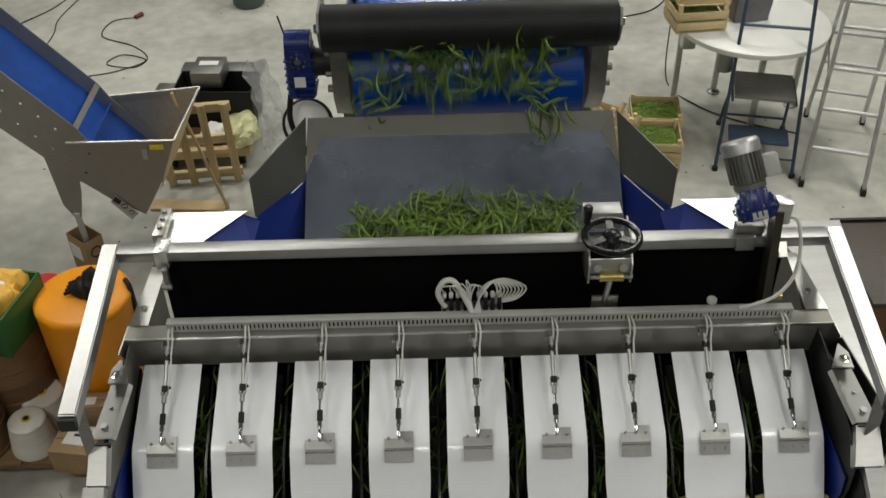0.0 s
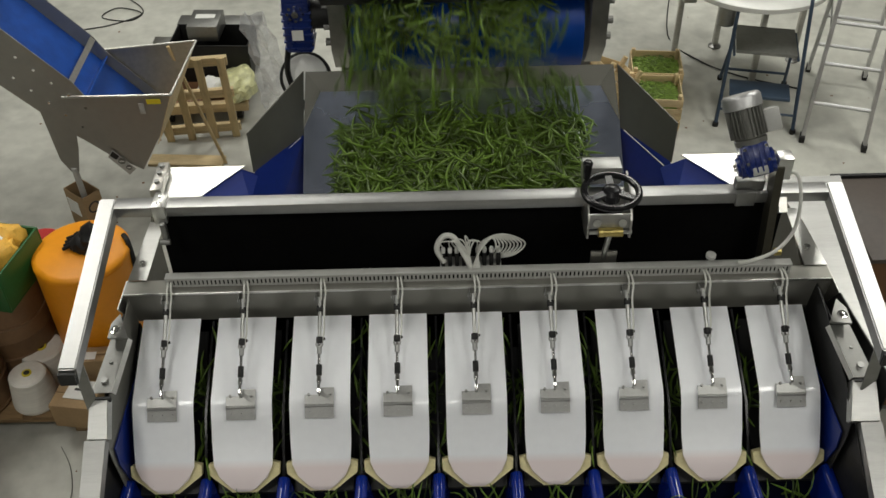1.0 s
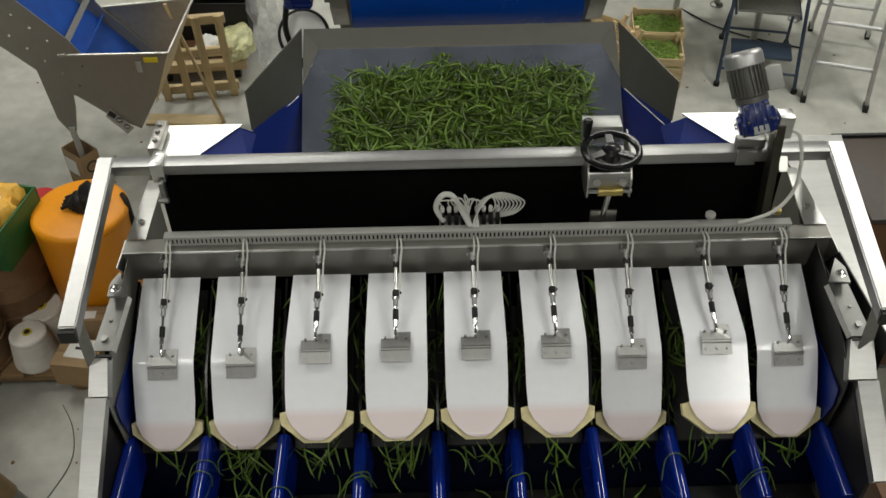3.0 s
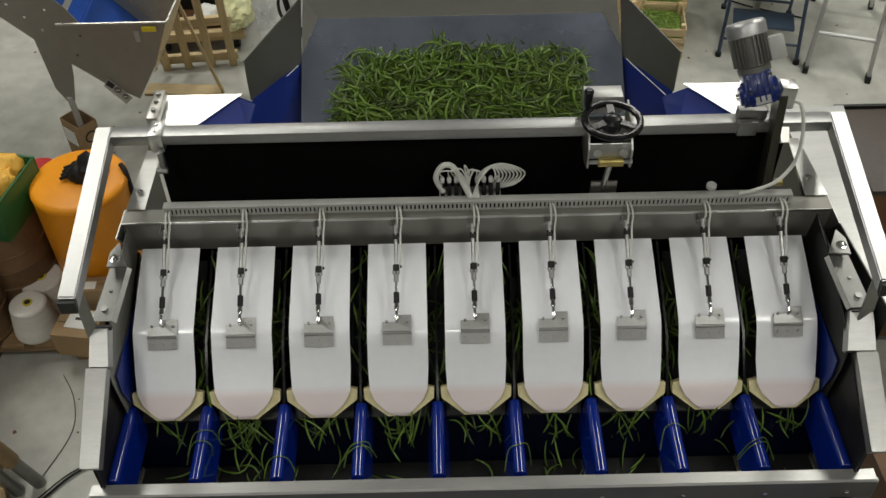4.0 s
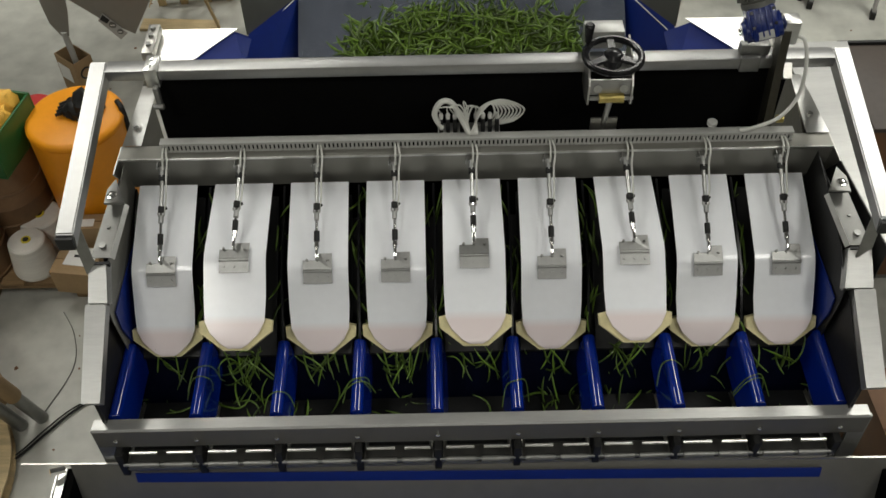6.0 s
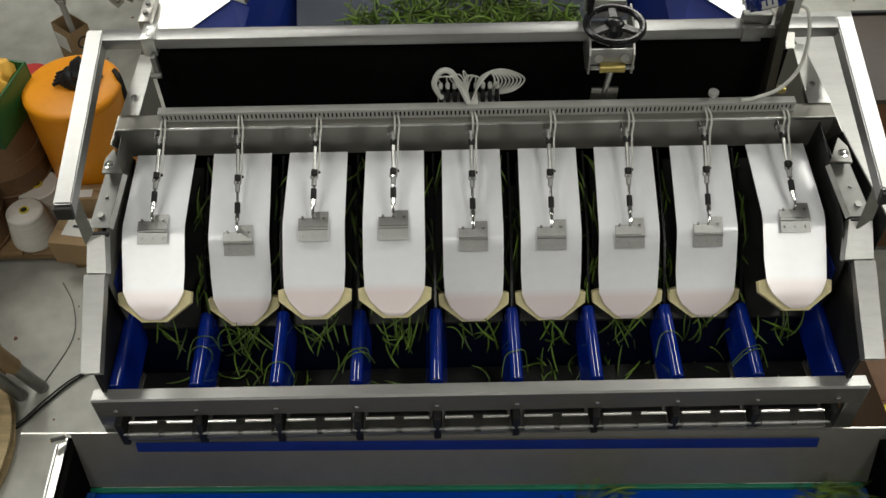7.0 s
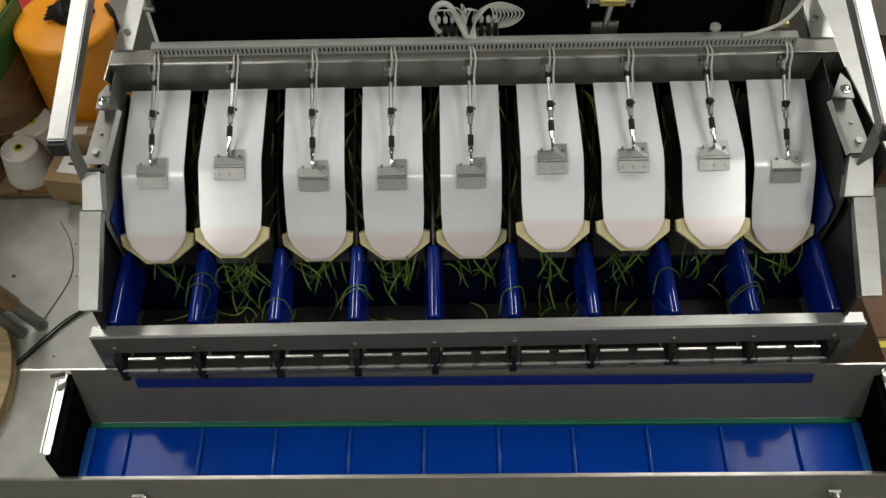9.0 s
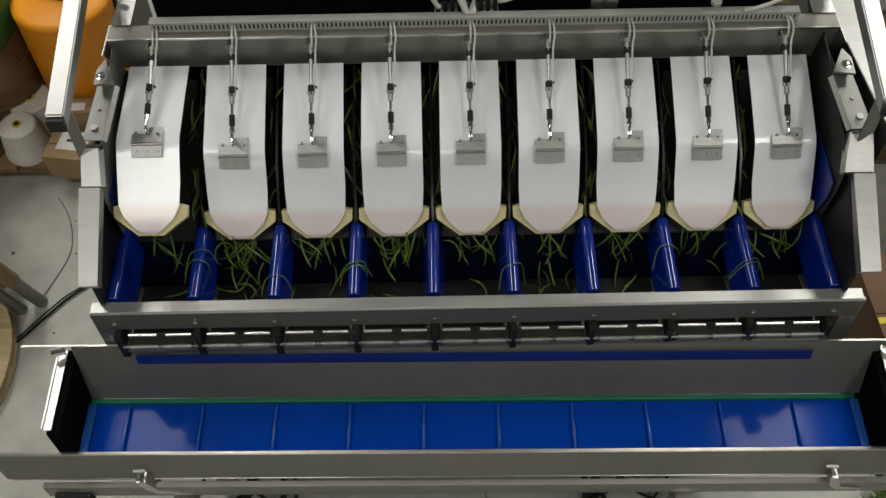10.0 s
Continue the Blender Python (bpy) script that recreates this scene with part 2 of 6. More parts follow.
def B():
    return bmesh.new()


def mesh_of(name, bm, material, smooth=True):
    me = bpy.data.meshes.new(name)
    bm.to_mesh(me)
    bm.free()
    me.materials.append(material)
    if smooth:
        me.shade_smooth()
        me.set_sharp_from_angle(angle=radians(35))
    return me


def part(name, bm, material, parent=None, label="", at=None):
    me = bm if isinstance(bm, bpy.types.Mesh) else mesh_of(name, bm, material)
    ob = new(name, me)
    ob.parent = parent
    if at is not None:
        ob.matrix_basis = at
    if label:
        ob["label"] = label
    return ob


def thing(name, label, category, at=None, group="", kind=""):
    ob = new(name)
    ob.empty_display_size = 0.1
    if at is not None:
        ob.matrix_basis = at
    return tagged(ob, label, category, group, kind)


def single(name, bm, material, label, category, at=None, group="", kind=""):
    return tagged(part(name, bm, material, None, "", at), label, category, group, kind)


def bean_mesh(name, poses, material, rng, length=(0.09, 0.15), radius=0.0042, sides=5):
    """Many curved pods in one mesh; poses: (place, direction, up)."""
    vs, fs = [], []
    for c, d, u in poses:
        L, bend, r = rng.uniform(*length), rng.uniform(-0.5, 0.5) * 0.17, radius * rng.uniform(0.8, 1.2)
        d = Vector(d).normalized()
        s = d.cross(Vector(u)).normalized()
        w = s.cross(d)
        b2 = rng.uniform(-0.012, 0.012)
        base = len(vs)
        for i in range(6):
            t = i / 5 - 0.5
            p = Vector(c) + d * (t * L) + s * (bend * (0.25 - t * t) * 1.6) + w * (b2 * (0.25 - t * t) * 4)
            rr = r * (0.25 if i in (0, 5) else 1.0)
            for j in range(sides):
                a = 6.2832 * j / sides
                vs.append(p + rr * (math.cos(a) * s + math.sin(a) * w))
        for i in range(5):
            for j in range(sides):
                fs.append((base + i * sides + j, base + i * sides + (j + 1) % sides, base + (i + 1) * sides + (j + 1) % sides, base + (i + 1) * sides + j))
    me = bpy.data.meshes.new(name)
    me.from_pydata([tuple(v) for v in vs], [], fs)
    me.materials.append(material)
    me.shade_smooth()
    return me


# ---- the hall ----
def hall():
    bm = B()
    box(bm, (-9, -12, -0.2), (9, 15, 0))
    f = part("floor", bm, CONCRETE)
    tagged(f, "light grey worn concrete factory floor", "floor", kind="structure")
    bm = B()
    box(bm, (0.167, -11.9, 0.0), (0.173, 14.9, 0.002))
    tagged(part("joint", bm, STEEL_D, f), kind="structure")
    # unseen walls and ceiling, added in dark grey to limit bounced light
    for nm, lo, hi in (("wall_north", (-9.2, 15, -0.2), (9.2, 15.2, 7)), ("wall_south", (-9.2, -12.2, -0.2), (9.2, -12, 7)),
                       ("wall_west", (-9.2, -12, -0.2), (-9, 15, 7)), ("wall_east", (9, -12, -0.2), (9.2, 15, 7))):
        tagged(part(nm, box(B(), lo, hi), WALLM), "plain grey painted hall wall, added out of view", "wall", kind="structure")
    tagged(part("ceiling", box(B(), (-9.2, -12.2, 7), (9.2, 15.2, 7.2)), CEIL), "grey hall ceiling, added out of view", "ceiling", kind="structure")
    for lx, ly, watts, long in LAMPS:
        c = thing("ceiling_light", "square white hall lamp hung below the ceiling, out of view", "lamp", pose(lx, ly, LAMP_Z), "hall lamps")
        part("housing", box(B(), (-0.55, -long / 2 - 0.05, 0.0), (0.55, long / 2 + 0.05, 0.1), 0.01), WHITE, c)
        part("diffuser", box(B(), (-0.5, -long / 2, -0.02), (0.5, long / 2, -0.002)), LAMP_M, c)
        for sx in (-0.4, 0.4):
            part("hanger", cyl(B(), (sx, 0, 0.1), (sx, 0, 0.4), 0.006, seg=6), STEEL_D, c)


hall()


def floor_specks():
    """Crumbs and drips on the concrete, too small to pick apart."""
    rng = random.Random(77)
    bm = B()
    for k in range(150):
        x, y = rng.uniform(-4.5, 4.5), rng.uniform(0.4, 9.5)
        r = rng.uniform(0.004, 0.013)
        n = 7
        ring = [bm.verts.new((x + r * rng.uniform(0.6, 1.2) * math.cos(6.2832 * j / n), y + r * rng.uniform(0.6, 1.2) * math.sin(6.2832 * j / n), 0.001)) for j in range(n)]
        top = bm.verts.new((x, y, 0.001 + r * 0.4))
        for j in range(n):
            bm.faces.new((ring[j], ring[(j + 1) % n], top))
    single("floor_dirt", bm, RUST, "scattered dark crumbs on the concrete floor", "dirt", kind="stuff")


floor_specks()

MX = 0.105
PITCH = 0.26
LANES = [(i - 4) * PITCH for i in range(9)]
POSTS = [(i - 4.5) * PITCH for i in range(10)]
AT = pose(MX, 0, 0)


# ---- weighing machine ----
FLAP_PIVOT = (2.40, 1.605)
FLAPS, CYLS, DOORS, CLEATS = [], [], [], []


def flap_mesh():
    """White sheet: from the pivot forward, bent down at the hinge, pointed at the end. y forward is negative."""
    bm = B()
    th = 0.004
    rows = [(0.0, 0.0, 0.099), (-0.14, -0.05, 0.100), (-0.277, -0.103, 0.101), (-0.299, -0.121, 0.101), (-0.320, -0.148, 0.101), (-0.37, -0.215, 0.101),
            (-0.42, -0.272, 0.097), (-0.445, -0.302, 0.079), (-0.467, -0.33, 0.043), (-0.474, -0.34, 0.022)]
    top = [[bm.verts.new((s * w, y, z)) for s in (-1, -0.5, 0, 0.5, 1)] for y, z, w in rows]
    bot = [[bm.verts.new((s * w, y - 0.0, z - th)) for s in (-1, -0.5, 0, 0.5, 1)] for y, z, w in rows]
    for a, b in zip(top, top[1:]):
        for j in range(4):
            bm.faces.new((a[j], b[j], b[j + 1], a[j + 1]))
    for a, b in zip(bot, bot[1:]):
        for j in range(4):
            bm.faces.new((a[j + 1], b[j + 1], b[j], a[j]))
    for a, b, c, d in zip(top, top[1:], bot, bot[1:]):
        bm.faces.new((a[0], c[0], d[0], b[0]))
        bm.faces.new((a[4], b[4], d[4], c[4]))
    for j in range(4):
        bm.faces.new((top[0][j], top[0][j + 1], bot[0][j + 1], bot[0][j]))
        bm.faces.new((top[-1][j + 1], top[-1][j], bot[-1][j], bot[-1][j + 1]))
    return mesh_of("flap", bm, FLAP)


def foam_mesh():
    """A V of yellow foam under the pointed end of the flap."""
    bm = B()
    n = Vector((0, -0.79, 0.62))
    d = Vector((0, -0.62, -0.79))
    def P(x, s, h):
        return Vector((x, -0.40, -0.262)) + d * s + n * h
    outer = [(-0.119, 0.020), (-0.117, 0.056), (-0.040, 0.116), (0.040, 0.116), (0.117, 0.056), (0.119, 0.020)]
    inner = [(-0.088, 0.012), (-0.082, 0.032), (-0.026, 0.084), (0.026, 0.084), (0.082, 0.032), (0.088, 0.012)]
    for i in range(5):
        q = [outer[i], outer[i + 1], inner[i + 1], inner[i]]
        lo = [bm.verts.new(P(x, s, -0.032)) for x, s in q]
        hi = [bm.verts.new(P(x, s, -0.006)) for x, s in q]
        bm.faces.new(lo[::-1])
        bm.faces.new(hi)
        for k in range(4):
            bm.faces.new((lo[k], lo[(k + 1) % 4], hi[(k + 1) % 4], hi[k]))
    bmesh.ops.remove_doubles(bm, verts=bm.verts, dist=0.0005)
    bmesh.ops.recalc_face_normals(bm, faces=bm.faces)
    return mesh_of("foam_edge", bm, FOAM)


def hinge_meshes():
    bm = B()
    a = [(-0.048, -0.288, -0.105), (0.048, -0.288, -0.105), (0.048, -0.240, -0.079), (0.004, -0.240, -0.079), (0.004, -0.262, -0.089), (-0.048, -0.262, -0.089)]
    slab(bm, [(x, y, z + 0.008) for x, y, z in a], 0.003)
    slab(bm, [(-0.048, -0.316, -0.134), (0.048, -0.316, -0.134), (0.048, -0.292, -0.106), (-0.048, -0.292, -0.106)], 0.003)
    cyl(bm, (-0.048, -0.292, -0.100), (0.048, -0.292, -0.100), 0.005, seg=10)
    plate = mesh_of("hinge_plate", bm, STEEL_P)
    low = mesh_of("hinge_bolt", cyl(B(), (0, -0.304, -0.118), (0, -0.310, -0.113), 0.0045, seg=8), STEEL_P)
    high = mesh_of("hinge_bolt", cyl(B(), (0, -0.264, -0.078), (0, -0.266, -0.071), 0.0045, seg=8), STEEL_P)
    return plate, (low, high)


def cylinder_meshes():
    """Air cylinder along -z from its upper pin; rod in its own space, hanging down from the end of the barrel."""
    bm = B()
    cyl(bm, (0, 0, -0.03), (0, 0, -0.140), 0.0068, seg=14)
    barrel = mesh_of("barrel", bm, STEEL_B)
    bm = B()
    box(bm, (-0.010, -0.009, -0.046), (0.010, 0.009, -0.024), 0.003)
    cyl(bm, (0.006, 0, -0.035), (0.018, 0.004, -0.028), 0.0055, seg=8)
    elbow = mesh_of("elbow_fitting", bm, BLACK)
    bm = B()
    cyl(bm, (0, 0, 0.004), (0, 0, -0.032), 0.0095, seg=12)
    cyl(bm, (-0.02, 0, 0), (0.02, 0, 0), 0.006, seg=8)
    heads = (mesh_of("cylinder_head", bm, STEEL_P), mesh_of("cylinder_foot", torus(cyl(B(), (0, 0, -0.165), (0, 0, -0.190), 0.0085, seg=12), (0, 0, 0), 0.010, 0.0035, 18, 6, pose(0, 0, -0.157, 90, 0, 0)), STEEL_P))
    bm = B()
    cyl(bm, (0, 0, 0), (0, 0, -0.17), 0.005, seg=10)
    cyl(bm, (0, 0, -0.134), (0, 0, -0.150), 0.0075, 0.0095, seg=12)
    cyl(bm, (0, 0, -0.150), (0, 0, -0.160), 0.0095, 0.006, seg=12)
    box(bm, (-0.005, -0.007, -0.192), (0.005, 0.007, -0.158), 0.002)
    rod = mesh_of("rod", bm, CHROME)
    bm = B()
    cyl(bm, (0, 0, -0.096), (0, 0, -0.132), 0.0098, seg=12)
    sleeve = mesh_of("rubber_sleeve", bm, BLACK)
    bm = B()
    tube(bm, [(0.002, 0.008, -0.02), (0.006, -0.021, 0.010), (0.006, -0.027, 0.036), (0.004, -0.011, 0.068), (0.002, 0.012, 0.072)], 0.0035, 6)
    tube(bm, [(0.010, 0.004, -0.138), (0.015, -0.002, -0.11), (0.016, -0.010, -0.03), (0.021, -0.024, 0.012), (0.019, -0.028, 0.038), (0.013, -0.010, 0.068), (0.010, 0.014, 0.072)], 0.0034, 6)
    box(bm, (-0.004, -0.004, -0.150), (0.013, 0.008, -0.132), 0.002)
    hoses = mesh_of("air_hose", bm, HOSE)
    return barrel, heads, rod, sleeve, hoses, elbow


def door_meshes():
    """Discharge door from its hinge line: closed it lies back under the bin. The number stands on its underside."""
    bm = B()
    w = 0.112
    prism(bm, [(0.0, 0.0), (0.10, -0.012), (0.102, -0.016), (0.0, -0.004)], "x", -w, w)
    prism(bm, [(0.10, -0.012), (0.255, -0.035), (0.255, -0.039), (0.10, -0.016)], "x", -w, w)
    for s in (-1, 1):
        prism(bm, [(0.0, 0.0), (0.255, -0.035), (0.255, -0.022), (0.03, 0.006)], "x", s * w - 0.002, s * w + 0.002)
    prism(bm, [(-0.014, -0.006), (-0.010, -0.006), (0.004, -0.040), (0.0, -0.042)], "x", -w, w)
    leaf = mesh_of("door_leaf", bm, STEEL_V)
    bm = B()
    for a, b in ((-0.104, -0.006), (0.012, 0.104)):
        cyl(bm, (a, -0.004, 0.004), (b, -0.004, 0.004), 0.0115, seg=14)
    cyl(bm, (-0.124, -0.004, 0.004), (0.124, -0.004, 0.004), 0.006, seg=10)
    knuckle = mesh_of("hinge_knuckle", bm, STEEL_D)
    bm = B()
    ang = math.atan2(-0.023, 0.155)
    slab(bm, [(-0.046, 0.150, -0.0245), (0.046, 0.150, -0.0245), (0.046, 0.246, -0.0390), (-0.046, 0.246, -0.0390)], -0.002)
    plate = mesh_of("number_plate", bm, PAPER)
    return leaf, knuckle, plate


def weigher():
    w = thing("weighing_machine", "wide stainless steel bean weighing machine with nine white flaps", "machine", AT)
    # guard frame of square tube, sloping down towards the front
    for s in (-1, 1):
        bm = B()
        x0, x1 = (-1.247, -1.193) if s < 0 else (1.193, 1.247)
        fy, fz = 1.955, 1.80
        prism(bm, [(2.60, 1.985), (fy, fz + 0.055), (fy - 0.012, fz), (2.585, 1.925)], "x", x0, x1)
        bmesh.ops.bevel(bm, geom=bm.edges[:], offset=0.004, segments=2, affect="EDGES")
        part("guard_rail", bm, STEEL_R, w, "square stainless guard rail")
        part("rail_cap", box(B(), (x0 + 0.002, fy - 0.018, fz + 0.002), (x1 - 0.002, fy - 0.008, fz + 0.048)), BLACK, w, "black plastic end cap")
        arm = B()
        xa = -1.217 if s < 0 else 1.228
        slab(arm, [(xa - 0.020, 2.020, 1.845), (xa + 0.016, 2.020, 1.845), (xa + 0.020, 2.008, 1.655), (xa - 0.018, 2.008, 1.60)], 0.006)
        part("guard_arm", arm, STEEL_D, w)
        kn = B()
        cyl(kn, (xa - 0.012, 2.026, 1.842), (xa + 0.022, 2.026, 1.842), 0.013, seg=10)
        part("clamp_bolt", kn, CHROME, w)
    bm = B()
    box(bm, (-1.19, 2.546, 1.943), (1.19, 2.604, 1.983), 0.004)
    part("cross_beam", bm, STEEL_R, w, "square stainless cross beam")
    # added dark sheet and floor stand in for the pit's shade
    part("pit_shade_sheet", box(B(), (-1.06, 2.575, 0.7), (1.06, 2.585, 1.94)), VOID, w, "dark sheet for the shade in the pit behind the beam")
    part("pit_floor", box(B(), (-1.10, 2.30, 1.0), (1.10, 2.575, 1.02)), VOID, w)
    # clamps of the beam
    for x in (-1.04,):
        part("beam_clamp", box(B(), (x - 0.022, 2.535, 1.922), (x + 0.022, 2.615, 1.995), 0.003), STEEL_B, w)
        bm = B()
        box(bm, (x + 0.002, 2.505, 1.86), (x + 0.020, 2.53, 1.94), 0.004)
        cyl(bm, (x - 0.008, 2.505, 1.868), (x + 0.026, 2.505, 1.868), 0.010, seg=10)
        part("beam_bracket", bm, STEEL_D, w)
        for dy in (2.555, 2.59):
            part("clamp_screw", cyl(B(), (x, dy, 1.994), (x, dy, 1.999), 0.006, seg=8), CHROME, w)
    # side plates, sloping flanges, seats and leaning columns; the two ends differ by a few millimetres
    for s, flange, bolt, seat, brk, head, col in (
            (-1, [(-1.116, 2.645, 1.84), (-1.066, 2.645, 1.84), (-1.118, 2.472, 1.724), (-1.182, 2.472, 1.724)], (-1.132, 2.512, 1.76),
             [(-1.196, 2.213, 1.685), (-1.141, 2.213, 1.685), (-1.163, 2.050, 1.635), (-1.224, 2.050, 1.635)],
             [(-1.173, 2.315), (-1.124, 2.203), (-1.190, 2.205), (-1.192, 2.268)], (-1.230, -1.175, -1.226, -1.165), (-1.236, -1.170, -1.222, -1.163)),
            (1, [(1.132, 2.638, 1.84), (1.098, 2.638, 1.84), (1.142, 2.472, 1.724), (1.219, 2.472, 1.724)], (1.152, 2.514, 1.764),
             [(1.226, 2.198, 1.685), (1.163, 2.198, 1.685), (1.195, 2.042, 1.632), (1.262, 2.042, 1.632)],
             [(1.198, 2.305), (1.145, 2.200), (1.214, 2.192), (1.218, 2.262)], (1.264, 1.192, 1.258, 1.167), (1.264, 1.196, 1.252, 1.190))):
        bm = B()
        prism(bm, [(2.74, 1.80), (2.74, 0.55), (2.44, 0.55), (2.44, 1.70)], "x", s * 1.135, s * 1.140)
        part("side_plate", bm, BLACK_P, w, "dark bent side plate")
        part("side_flange", slab(B(), flange, 0.004 * s), STEEL_B, w)
        part("flange_bolt", cyl(B(), bolt, (bolt[0], bolt[1], bolt[2] + 0.012), 0.011, seg=6), CHROME, w)
        # inclined seat plate with a folded inner edge
        p, q, r, u = (Vector(v) for v in seat)
        back = (p - u) * 0.12
        part("seat_plate", slab(B(), [p + back, q + back, r, u], -0.005 * s), STEEL_C, w)
        lip = Vector((-s * 0.012, 0, -0.012))
        part("seat_lip", slab(B(), [q + back, q + back + lip, r + lip, r], 0.003 * s), STEEL_B, w, "bright folded seat edge")
        zb = 1.716
        bm = B()
        prism(bm, brk, "z", zb, zb + 0.008)
        part("corner_bracket", bm, STEEL_C, w)
        mid = sum((Vector(v) for v in brk), Vector((0, 0))) / 4
        part("bracket_washer", lathe(B(), [(0.017, 0.0), (0.017, 0.004), (0.010, 0.005), (0.010, 0.012), (0.004, 0.014)], 16), CHROME, w, "", pose(mid.x, mid.y - 0.01, zb + 0.008))
        m1, m2 = u.lerp(r, 0.45), p.lerp(q, 0.5)
        f1, f2 = m1.lerp(m2, 0.24), m1.lerp(m2, 0.62)
        part("seat_bolt", cyl(B(), f1, f1 + Vector((0, -0.002, 0.009)), 0.011, seg=10), STEEL_P, w)
        part("seat_hole", cyl(B(), f2, f2 + Vector((0, 0, 0.0055)), 0.006, seg=10), STEEL_D, w)
        # solid black bar paints the shade of the gap here
        part("seat_gap_shade", box(B(), (min(r.x, u.x), 2.030, 1.612), (max(r.x, u.x), 2.040, 1.628)), BLACK, w, "black bar for the shade in the gap under the seat")
        # front column: upper short piece and lower long piece, both leaning
        bm = B()
        h = [bm.verts.new(v) for v in ((head[0], 2.036, 1.626), (head[1], 2.036, 1.626), (head[3], 1.925, 1.560), (head[2], 1.925, 1.560))]
        g = [bm.verts.new(v) for v in ((head[0], 2.05, 1.596), (head[1], 2.05, 1.596), (head[3], 1.94, 1.53), (head[2], 1.94, 1.53))]
        bm.faces.new(h)
        bm.faces.new(g[::-1])
        for i in range(4):
            bm.faces.new((h[i], g[i], g[(i + 1) % 4], h[(i + 1) % 4]))
        bmesh.ops.recalc_face_normals(bm, faces=bm.faces)
        part("column_head", bm, COLUMN_S, w)
        cheek = [(head[1] - 0.001 * s, 2.036, 1.626), (head[3] - 0.001 * s, 1.925, 1.560), (head[3] - 0.010 * s, 1.935, 1.545), (head[1] - 0.010 * s, 2.045, 1.605)]
        part("head_cheek", slab(B(), cheek, 0.003 * s), STEEL_B, w, "bright folded edge of the column head")
        bm = B()
        h = [bm.verts.new(v) for v in ((col[0], 1.923, 1.556), (col[1], 1.923, 1.556), (col[3], 1.638, 1.428), (col[2], 1.638, 1.428))]
        g = [bm.verts.new(v) for v in ((col[0], 1.94, 1.52), (col[1], 1.94, 1.52), (col[3], 1.655, 1.392), (col[2], 1.655, 1.392))]
        bm.faces.new(h)
        bm.faces.new(g[::-1])
        for i in range(4):
            bm.faces.new((h[i], g[i], g[(i + 1) % 4], h[(i + 1) % 4]))
        bmesh.ops.recalc_face_normals(bm, faces=bm.faces)
        part("column", bm, COLUMN_S, w, "leaning stainless front column")
        # added black sheet for the shade between column and bins
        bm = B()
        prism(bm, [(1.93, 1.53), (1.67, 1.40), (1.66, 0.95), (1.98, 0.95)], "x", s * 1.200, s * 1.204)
        part("side_shade", bm, BLACK, w)
        bm = B()
        leg = [(-1.240, 1.262), (-1.243, 1.014), (-1.190, 1.013), (-1.175, 1.200), (-1.175, 1.262)] if s < 0 else [(1.262, 1.262), (1.272, 0.985), (1.218, 0.985), (1.208, 1.160), (1.208, 1.262)]
        prism(bm, leg, "y", 1.6375, 1.650)
        part("front_leg", bm, STEEL_D, w)
        part("foot_post", box(B(), (s * 1.16 - 0.03, 1.90, 0.0), (s * 1.16 + 0.03, 1.96, 0.60), 0.004), STEEL, w)
        part("foot_post", box(B(), (s * 1.16 - 0.03, 2.62, 0.0), (s * 1.16 + 0.03, 2.68, 0.60), 0.004), STEEL, w)
        # outer side tray
        bm = B()
        slab(bm, [(s * 1.178, 3.0, 1.70), (s * 1.44, 3.0, 1.70), (s * 1.34, 1.98, 1.68), (s * 1.285, 1.98, 1.68)], 0.004 * s)
        if s > 0:
            part("side_tray", bm, COLUMN_S, w, "pale grey side tray")
            # added black sheet: the shade of the gap beside the tray
            part("tray_gap_shade", slab(B(), [(1.174, 3.0, 1.698), (1.281, 1.98, 1.678), (1.281, 1.98, 0.8), (1.174, 3.0, 0.8)], 0.003), BLACK, w)
    # cross plate behind the flaps
    bm = B()
    prism(bm, [(2.430, 1.57), (2.406, 1.716), (2.411, 1.721), (2.474, 1.721), (2.474, 1.717), (2.413, 1.716), (2.434, 1.57)], "x", -1.186, 1.219)
    part("cross_plate", bm, STEEL_H, w, "folded stainless cross plate")
    part("plate_edge", box(B(), (-1.186, 2.4045, 1.714), (1.219, 2.409, 1.7225), 0.0015), STEEL_B, w, "bright folded edge")
    for x0, x1 in ((-1.190, -1.186), (1.219, 1.223)):
        bm = B()
        prism(bm, [(2.474, 1.721), (2.404, 1.721), (2.335, 1.722), (2.43, 1.57)], "x", x0, x1)
        part("plate_end", bm, STEEL, w)
    # slotted cable duct: fins leave real slots
    d0, d1 = -1.045, 1.085
    bm = B()
    box(bm, (d0, 2.437, 1.754), (d1, 2.468, 1.761), 0.002)
    part("duct_lid", bm, GREY_P, w, "grey plastic duct lid")
    bm = B()
    box(bm, (d0, 2.439, 1.7175), (d1, 2.443, 1.727))
    box(bm, (d0, 2.439, 1.749), (d1, 2.443, 1.7535))
    box(bm, (d0, 2.462, 1.721), (d1, 2.466, 1.7535))
    box(bm, (d0, 2.443, 1.7175), (d1, 2.466, 1.721))
    n = 150
    for i in range(n):
        x = d0 + (i + 0.5) * (d1 - d0) / n
        box(bm, (x - 0.0042, 2.439, 1.727), (x + 0.0042, 2.443, 1.749))
    part("duct_body", bm, GREY_P, w, "grey slotted cable duct")
    # dark strip paints the shade seen through the slots
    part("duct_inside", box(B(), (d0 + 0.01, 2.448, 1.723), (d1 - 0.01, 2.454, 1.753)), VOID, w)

    # flaps with hinge plates, foam and air cylinders
    fm, fo = flap_mesh(), foam_mesh()
    hp, hb = hinge_meshes()
